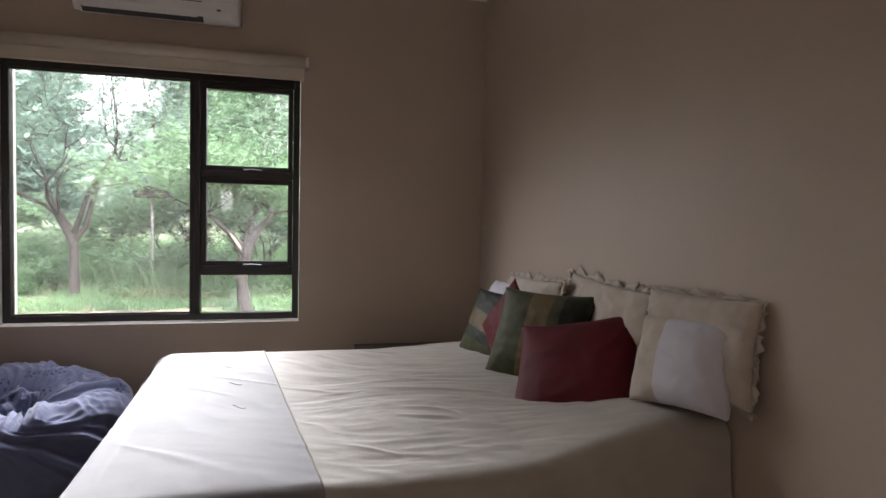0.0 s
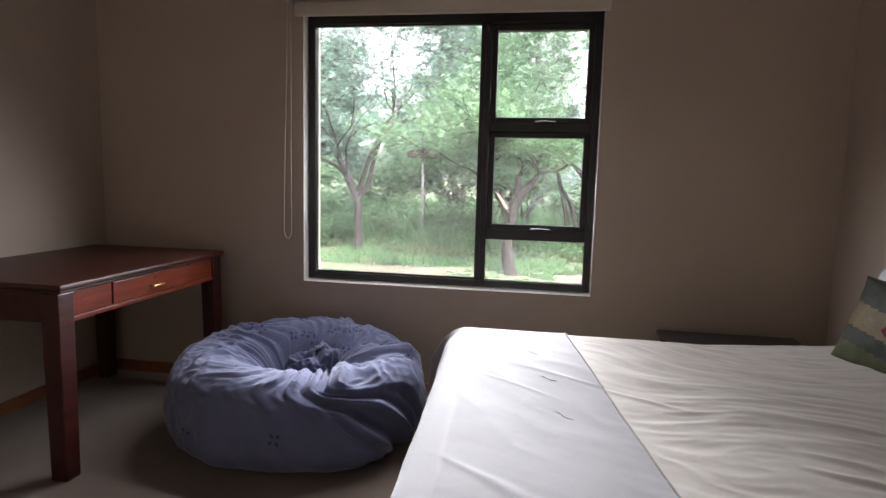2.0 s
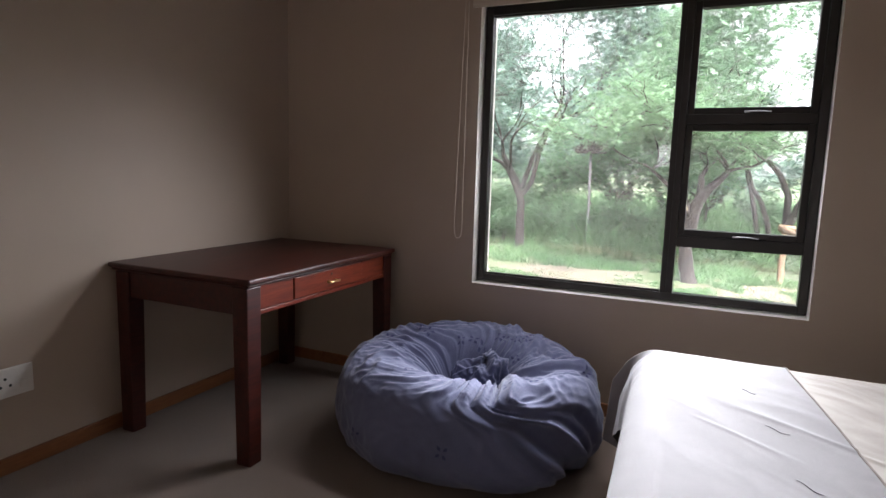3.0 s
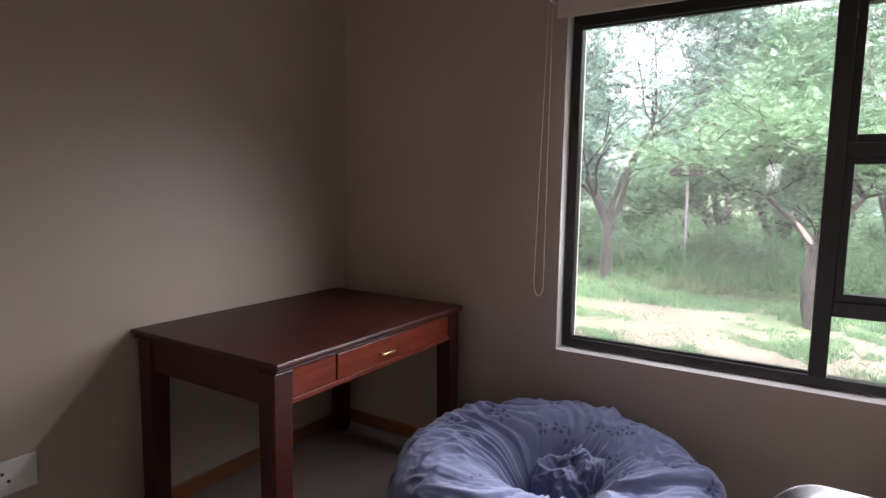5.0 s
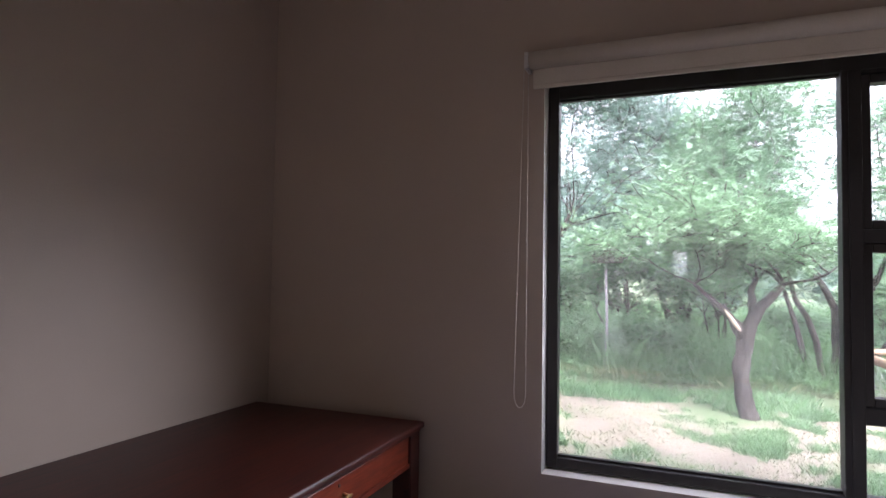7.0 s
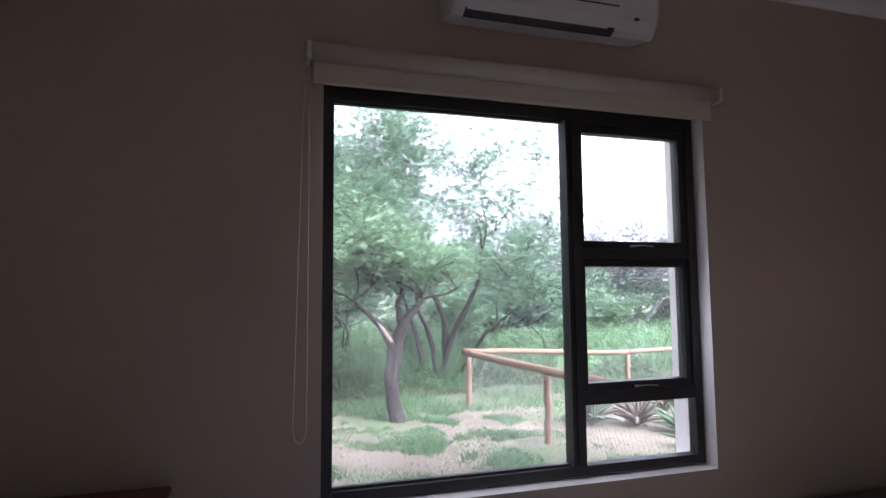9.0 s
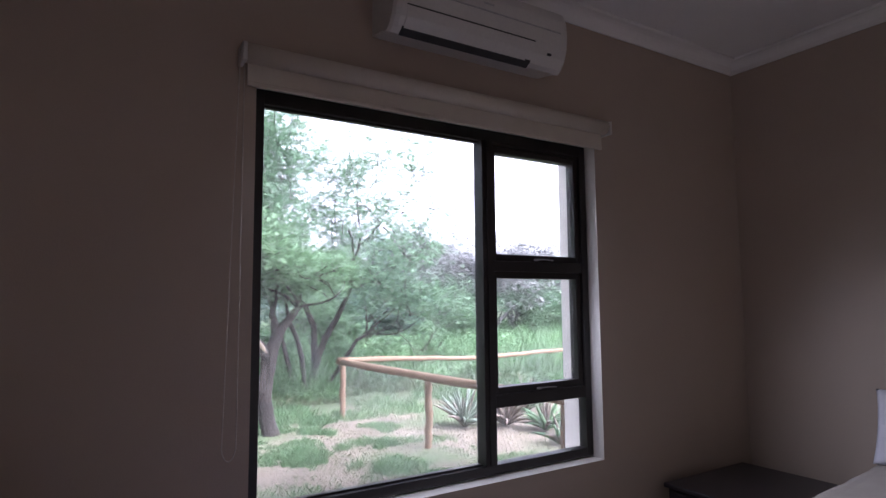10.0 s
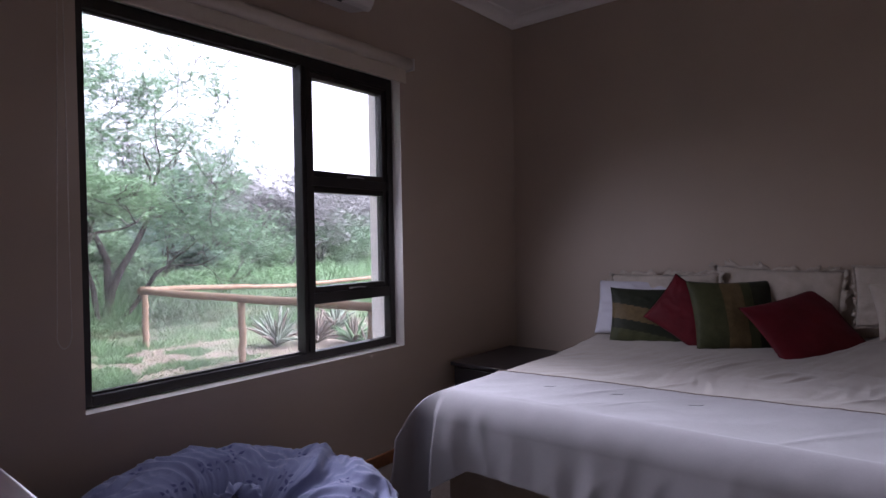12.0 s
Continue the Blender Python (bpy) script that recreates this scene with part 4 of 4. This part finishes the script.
tube(bm, [(-0.03, -0.055, 0.76), (-0.08, -0.062, 0.84), (-0.14, -0.055, 0.93), (-0.19, -0.045, 1.00)], [0.006, 0.020, 0.018, 0.004], 6)
part("torn_wood", bm, TORN, near_tree, "pale torn wood", smooth=True)

tree("acacia_tree", (-0.56, 10.8, GZ - 0.05), 9, [((0, 0, 0), (-0.75, 0.1, 1), 0.20, 0.040), ((0.08, 0.05, 0), (0.05, 0.1, 1), 0.22, 0.060), ((0.16, 0, 0), (0.30, 0.1, 1), 0.22, 0.055), ((0.18, 0, 0), (0.95, 0.1, 1), 0.20, 0.040), ((0.05, -0.1, 0), (-0.12, -0.4, 1), 0.22, 0.040)], 4.15, 1.80, 0.8, 250000, 0.028, 0.14, LEAF_M, BARK,
     "dark multi-stemmed acacia tree with dense crown", levels=5, low=1.15, bend=0.5)
tree("thorn_tree", (-3.80, 10.6, GZ - 0.05), 15, [((0, 0, 0), (0.02, 0.02, 1), 0.24, 0.075), ((0.0, 0, 0.55), (-0.7, 0.0, 0.8), 0.24, 0.036), ((0.0, 0, 0.75), (0.45, 0.2, 1), 0.26, 0.045), ((0.0, 0, 0.85), (0.05, -0.3, 1), 0.26, 0.040)], 4.7, 2.05, 0.80, 220000, 0.029, 0.17, LEAF_D, BARK,
     "tall blue-green thorn tree with open branches", levels=6, low=0.95, bend=0.45)

grey_tree = tree("thorn_tree", (7.9, 18.6, GZ), 21, [((0, 0, 0), (-0.5, 0, 1), 0.14, 0.08), ((0.1, 0, 0), (0.6, 0.2, 1), 0.14, 0.08), ((0, 0.1, 0), (0, -0.6, 1), 0.14, 0.07), ((0, 0, 0), (0.05, 0.5, 1), 0.14, 0.07)], 3.6, 2.3, 0.95, 60000, 0.055, 0.16, LEAF_G, GREYBARK,
                 "grey half-bare thorn tree in high grass", levels=5, low=0.35, group="grey thorn trees")
for i, (x, y, s, r) in enumerate(((12.0, 22, 1.0, 70), (6.9, 23.5, 0.95, 150), (15.5, 24, 1.15, 210), (18.5, 23, 1.0, 300), (10.5, 27, 1.2, 20), (22, 27, 1.2, 110), (5.0, 28, 1.0, 190), (14, 31, 1.3, 250), (27, 31, 1.3, 10))):
    copy_thing(grey_tree, pose(x, y, GZ, 0, 0, r) @ Matrix.Scale(s, 4))

bush_tree = tree("bushveld_tree", (-1.9, 15.8, GZ), 33, [((0, 0, 0), (0.1, 0, 1), 0.18, 0.12), ((-0.1, 0, 0), (-0.6, 0.1, 1), 0.15, 0.09), ((0.1, 0.1, 0), (0.7, 0.1, 0.9), 0.15, 0.09), ((0.0, 0.1, 0), (0.1, -0.7, 0.9), 0.14, 0.07)], 4.6, 2.0, 0.85, 70000, 0.075, 0.16, LEAF_D, BARK,
                 "dense blue-green bush tree behind high grass", levels=5, low=0.4, group="bush trees behind")
for i, (x, y, s, r) in enumerate(((-7.6, 16.0, 1.1, 80), (-10.5, 15.0, 1.0, 160), (-3.4, 18.5, 1.15, 240), (-6.3, 20, 1.25, 300), (2.3, 15.2, 0.62, 40), (-13.5, 18, 1.25, 120), (-9.5, 21, 1.2, 200), (-0.9, 20.5, 0.75, 280), (3.2, 18.0, 0.6, 330), (-16.5, 15, 1.2, 20), (2.4, 22, 0.55, 100), (-12.5, 12.5, 0.9, 220))):
    copy_thing(bush_tree, pose(x, y, GZ, 0, 0, r) @ Matrix.Scale(s, 4))

shrub = tree("leafy_shrub", (-2.9, 12.9, GZ), 41, [((0, 0, 0), (0.3, 0, 1), 0.22, 0.03), ((0, 0, 0), (-0.4, 0.2, 1), 0.24, 0.03), ((0, 0, 0), (0, -0.5, 0.9), 0.22, 0.03), ((0, 0, 0), (0.1, 0.5, 0.9), 0.22, 0.03)], 1.9, 1.0, 0.8, 26000, 0.045, 0.14, LEAF, BARK,
             "light green leafy shrub in tall grass", levels=4, low=0.25, group="shrubs in the grass")
for i, (x, y, s, r) in enumerate(((-1.4, 13.4, 1.0, 80), (-4.0, 13.2, 0.8, 160), (-6.5, 14.0, 0.9, 240), (0.9, 14.2, 0.75, 300), (-8.8, 13.6, 1.0, 50), (6.5, 17.5, 0.6, 120), (9.5, 18, 0.6, 200), (13.5, 19, 0.7, 310), (4.6, 19, 0.7, 10), (-3.4, 11.5, 0.42, 33), (-4.6, 11.8, 0.5, 133), (-2.1, 11.7, 0.36, 71), (-5.8, 12.1, 0.55, 220), (-0.6, 12.4, 0.5, 260), (0.4, 11.9, 0.36, 310), (-3.0, 10.95, 0.36, 15), (-4.2, 11.1, 0.30, 95), (-2.55, 11.2, 0.42, 205), (-7.3, 12.4, 0.6, 180), (1.9, 13.0, 0.35, 45), (3.4, 14.5, 0.45, 140), (7.8, 20, 0.8, 230), (11.5, 20.5, 0.8, 320), (16, 21, 0.9, 60), (2.6, 18.5, 0.7, 200))):
    copy_thing(shrub, pose(x, y, GZ, 0, 0, r) @ Matrix.Scale(s, 4))

thorn_shrub = tree("thorn_shrub", (5.2, 17.2, GZ), 51, [((0, 0, 0), (0.4, 0, 1), 0.2, 0.03), ((0, 0, 0), (-0.5, 0.2, 1), 0.2, 0.03), ((0, 0, 0), (0, -0.6, 0.9), 0.2, 0.03), ((0, 0, 0), (0.1, 0.6, 0.9), 0.2, 0.03)], 1.7, 1.5, 0.9, 26000, 0.045, 0.15, LEAF_M, GREYBARK,
                   "grey-green thorn shrub in high grass", levels=4, low=0.15, group="thorn shrubs")
for i, (x, y, s, r) in enumerate(((7.4, 19.0, 1.1, 40), (9.9, 19.2, 1.2, 110), (12.4, 20.3, 1.2, 190), (14.9, 21.4, 1.3, 260), (17.4, 21.8, 1.3, 330), (6.0, 21.4, 1.2, 70), (8.6, 22.6, 1.4, 150), (11.2, 24.5, 1.6, 220), (14.0, 26.0, 1.7, 290), (17.5, 27.0, 1.8, 10), (20.5, 24.5, 1.6, 95), (3.6, 20.6, 1.1, 170), (5.5, 25.0, 1.5, 245), (21.5, 30.0, 2.0, 300))):
    copy_thing(thorn_shrub, pose(x, y, GZ, 0, 0, r) @ Matrix.Scale(s, 4))


# ---- grass ----
def blades(name, count, seed, area, height, width, mat, label, lean=0.35):
    g = np.random.default_rng(seed)
    x, y = area(g, count)
    z = np.array([ground_z(a, b) for a, b in zip(x, y)])
    clump = np.array([1 + 0.9 * n3(p, q, 7.0, 1.3) + 0.2 * n3(p, q, 3.0, 4.0) for p, q in zip(x, y)])
    h = height * g.uniform(0.35, 1.25, len(x)) * np.clip(clump, 0.25, 1.45)
    a = g.uniform(0, 2 * np.pi, len(x))
    w = width * g.uniform(0.6, 1.4, len(x))
    b = g.normal(0, lean, (len(x), 2)) * h[:, None]
    dx, dy = np.cos(a) * w / 2, np.sin(a) * w / 2
    base = np.stack([x, y, z - 0.01], 1)
    off = np.stack([dx, dy, 0 * dx], 1)
    mid = base + np.stack([b[:, 0] * 0.35, b[:, 1] * 0.35, h * 0.6], 1)
    tip = base + np.stack([b[:, 0], b[:, 1], h], 1)
    v = np.stack([base - off, base + off, mid + off * 0.7, tip, mid - off * 0.7], 1).reshape(-1, 3)
    me = bpy.data.meshes.new(name)
    me.from_pydata(v.tolist(), [], np.arange(len(v)).reshape(-1, 5).tolist())
    me.materials.append(mat)
    ob = new(name, me)
    return tagged(ob, label, "grass", kind="stuff")


def meadow(near, far, x0, x1):
    def area(g, n):
        y = near + (far - near) * g.random(n) ** 1.5
        x = g.uniform(x0, x1, n) * (0.55 + 0.45 * (y - near) / (far - near)) + (y - near) * 0.12
        edge = near + 0.5 * np.sin(x * 1.3) + 0.35 * np.sin(x * 3.1 + 1)
        ok = y > edge
        return x[ok], y[ok]
    return area


def tufts(spots):
    """Uneven patches round (x, y, half-width, half-depth)."""
    def area(g, n):
        k = g.integers(0, len(spots), n)
        c = np.array(spots)[k]
        r, a = 1.25 * g.random(n) ** 0.95, g.uniform(0, 2 * np.pi, n)
        x, y = c[:, 0] + r * np.cos(a) * c[:, 2], c[:, 1] + r * np.sin(a) * c[:, 3]
        ok = np.array([n3(p, q, 9.0, 2.6) + 0.5 * n3(p, q, 4.0, 7.0) > -0.10 + 0.25 * g.random() for p, q in zip(x, y)])
        return x[ok], y[ok]
    return area


def patches(near, far, x0, x1, cut, s=0.9):
    def area(g, n):
        x, y = g.uniform(x0, x1, n), near + (far - near) * g.random(n) ** 1.2
        ok = np.array([n3(a, b, 5.0, s) + 0.35 * n3(a, b, 2.0, 3.5) > cut for a, b in zip(x, y)])
        return x[ok], y[ok]
    return area


blades("tall_grass", 210000, 3, meadow(10.6, 26.0, -16.0, 18.0), 0.42, 0.0055, GRASS, "tall green grass below the trees")
blades("tall_grass", 26000, 4, meadow(10.3, 13.0, -7.0, 5.0), 0.15, 0.004, STRAW, "pale seeding grass at the meadow's edge")
g = np.random.default_rng(31)
wx, wy = meadow(10.35, 15.0, -9.0, 6.0)(g, 26000)
wz = np.array([max(0.0, 0.30 + 0.55 * n3(a, b, 1.0, 0.9) + 0.25 * n3(a, b, 2.0, 3.0)) for a, b in zip(wx, wy)]) * np.clip((wy - 10.2) / 0.9, 0.25, 1.2)
stems = [(Vector((a, b, ground_z(a, b) + h * g.random() ** 0.5)), Vector((g.normal(0, 0.4), g.normal(0, 0.4), 0.8)), 0) for a, b, h in zip(wx, wy, wz)]
tagged(new("meadow_weeds", leaves_mesh("meadow_weeds", random.Random(8), stems, 190000, 0.028, 0.03, GRASS, 0.0, ratio=0.45, droop=0.0, pairs=4, fine=True)), "leafy green weeds in the tall grass", "weeds", kind="stuff")
blades("short_grass", 130000, 7, tufts([(-1.55, 8.85, 0.55, 0.28), (-0.85, 8.75, 0.50, 0.26), (-1.10, 7.40, 0.85, 0.42), (-1.50, 8.15, 0.75, 0.34), (-2.75, 7.55, 0.50, 0.30), (-0.88, 9.35, 0.16, 0.12), (-3.6, 8.3, 0.6, 0.3), (-2.3, 6.6, 0.7, 0.4), (-0.3, 6.9, 0.6, 0.3), (-4.6, 7.6, 0.8, 0.4), (-2.3, 9.6, 0.5, 0.2), (-0.95, 7.95, 0.7, 0.3)]), 0.050, 0.0035, GRASS, "soft green grass tufts on pinkish sand", 0.5)
blades("short_grass", 26000, 5, patches(6.3, 11.0, -7.0, 4.0, 0.12), 0.030, 0.003, GRASS, "short green grass patches on sandy soil", 0.6)
blades("short_grass", 50000, 8, patches(9.2, 11.6, -8.0, 5.0, -0.12, 1.2), 0.10, 0.006, GRASS, "short green grass at the meadow's edge", 0.5)
blades("short_grass", 110000, 6, patches(6.0, 11.5, -7.0, 4.0, -0.30, 1.7), 0.030, 0.003, STRAW, "thin pale grass on sandy soil", 0.7)

# ---- pole fence ----
fence = thing("pole_fence", (-0.55, 9.45, GZ), "low treated-pine pole fence with wire mesh", "fence")


def pole(name, a, b, r, seed, posts=False):
    rng = random.Random(seed)
    a, b = Vector(a), Vector(b)
    n = 12
    pts = [a.lerp(b, i / n) + (Vector((rng.uniform(-1, 1), rng.uniform(-1, 1), rng.uniform(-1, 1))) * 0.006 if 0 < i < n else Vector()) for i in range(n + 1)]
    bm = bmesh.new()
    tube(bm, pts, [r * rng.uniform(0.92, 1.08) for _ in pts], 12)
    return part(name, bm, POLE, fence, smooth=True)


C, P2, E2 = (0, 0), (0.10, -1.67), (0.25, -3.62)
B2, B3, B4 = (2.38, 0.54), (5.2, 1.2), (8.0, 1.9)
RH = 0.56
for i, (x, y) in enumerate((C, P2, (0.27, -3.15), B2, B3, B4)):
    pole("post", (x, y, -0.05), (x, y, RH + 0.03 if (x, y) == C else 0.43 if y > 0 else RH - 0.005), 0.032, i)
pole("rail", (-0.03, 0.04, RH + 0.035), (*E2, RH + 0.03), 0.035, 31)
pole("rail", (-0.06, -0.03, RH + 0.055), (*B2, 0.465), 0.030, 32)
pole("rail", (*B2, 0.465), (*B3, 0.45), 0.032, 33)
pole("rail", (*B3, 0.45), (*B4, 0.45), 0.032, 34)
for a, b in ((C, P2), (P2, E2), (C, B2), (B2, B3)):
    bm = bmesh.new()
    a3, b3 = Vector((*a, 0)), Vector((*b, 0))
    ln = (b3 - a3).length
    dirv = (b3 - a3) / ln
    step, rise = 0.05, 0.052
    rows = int(RH / rise)
    for j in range(rows):
        for i in range(int(ln / step)):
            s0 = i * step + (step / 2 if j % 2 else 0)
            for sg in (-1, 1):
                p = a3 + dirv * s0 + Vector((0, 0, 0.02 + j * rise))
                q = a3 + dirv * (s0 + sg * step / 2) + Vector((0, 0, 0.02 + (j + 1) * rise))
                w = Vector((0, 0, 0.0011)) + dirv * 0.0011
                nn = dirv.cross(Vector((0, 0, 1))) * 0.0015
                bm.faces.new([bm.verts.new(v) for v in (p - w, p + w, q + w, q - w)])
    part("wire_mesh", bm, WIRE, fence, "thin galvanised wire mesh", kind="stuff")

# ---- bird feeder on a post ----
feed = thing("bird_feeder", (-2.86, 10.75, GZ), "weathered bird feeder plank on a thin wooden post", "bird feeder")
bm = bmesh.new()
tube(bm, [(0, 0, -0.02), (0.015, 0, 0.7), (0, 0, 1.40)], [0.020, 0.018, 0.016], 10)
part("post", bm, GREYBARK, feed, smooth=True)
part("tray", block(-0.20, 0.20, -0.13, 0.13, 1.400, 1.425, bevel=0.004), BARK, feed)
for y in (-0.13, 0.115):
    part("rim", block(-0.20, 0.20, y, y + 0.015, 1.426, 1.455, bevel=0.003), BARK, feed)
bm = bmesh.new()
rng = random.Random(12)
for k in range(70):
    x, y = rng.uniform(-0.17, 0.17), rng.uniform(-0.10, 0.10)
    a = rng.uniform(-0.4, 0.4)
    h = 1.44 + rng.uniform(0, 0.11) * (1 - abs(x) / 0.24)
    tube(bm, [(x - 0.10, y - 0.10 * a, h), (x, y, h + 0.022), (x + 0.11, y + 0.10 * a, h - 0.01)], [0.004, 0.008, 0.004], 4)
part("twig_heap", bm, BARK, feed, "heap of dark dry twigs", kind="stuff")


# ---- aloes ----
def aloe(x, y, seed, r, n, mat, label):
    rng = random.Random(seed)
    ob = thing("aloe_plant", (x, y, GZ - 0.01), label, "plant", "aloes in the garden")
    for i in range(n):
        a, e = i * 2.4 + rng.uniform(-0.3, 0.3), rng.uniform(0.45, 1.4)
        l = r * rng.uniform(0.7, 1.2)
        out, upv = Vector((math.cos(a), math.sin(a), 0)), Vector((0, 0, 1))
        pts, rad = [], []
        for k in range(6):
            t = k / 5
            p = out * (l * t * math.cos(e)) + upv * (l * t * math.sin(e) - l * 0.35 * t * t * math.cos(e) + 0.04)
            pts.append(p)
            rad.append(max(0.03 * (1 - t) ** 0.8, 0.002))
        bm = bmesh.new()
        tube(bm, pts, rad, 5)
        part("leaf", bm, mat if rng.random() < 0.7 else DRY, ob, smooth=True)
    return ob


aloe(0.26, 8.30, 1, 0.40, 56, ALOE, "grey spiky aloe with dry lower leaves")
aloe(0.62, 8.10, 2, 0.36, 44, DRY, "withered grey-brown aloe clump on sand")
aloe(0.80, 7.72, 3, 0.34, 44, LEAF, "fresh green aloe beside the fence")
aloe(0.55, 7.25, 5, 0.26, 30, LEAF_M, "small green aloe at the sand's edge")
aloe(1.30, 8.60, 4, 0.40, 36, ALOE, "grey aloe further along the fence")
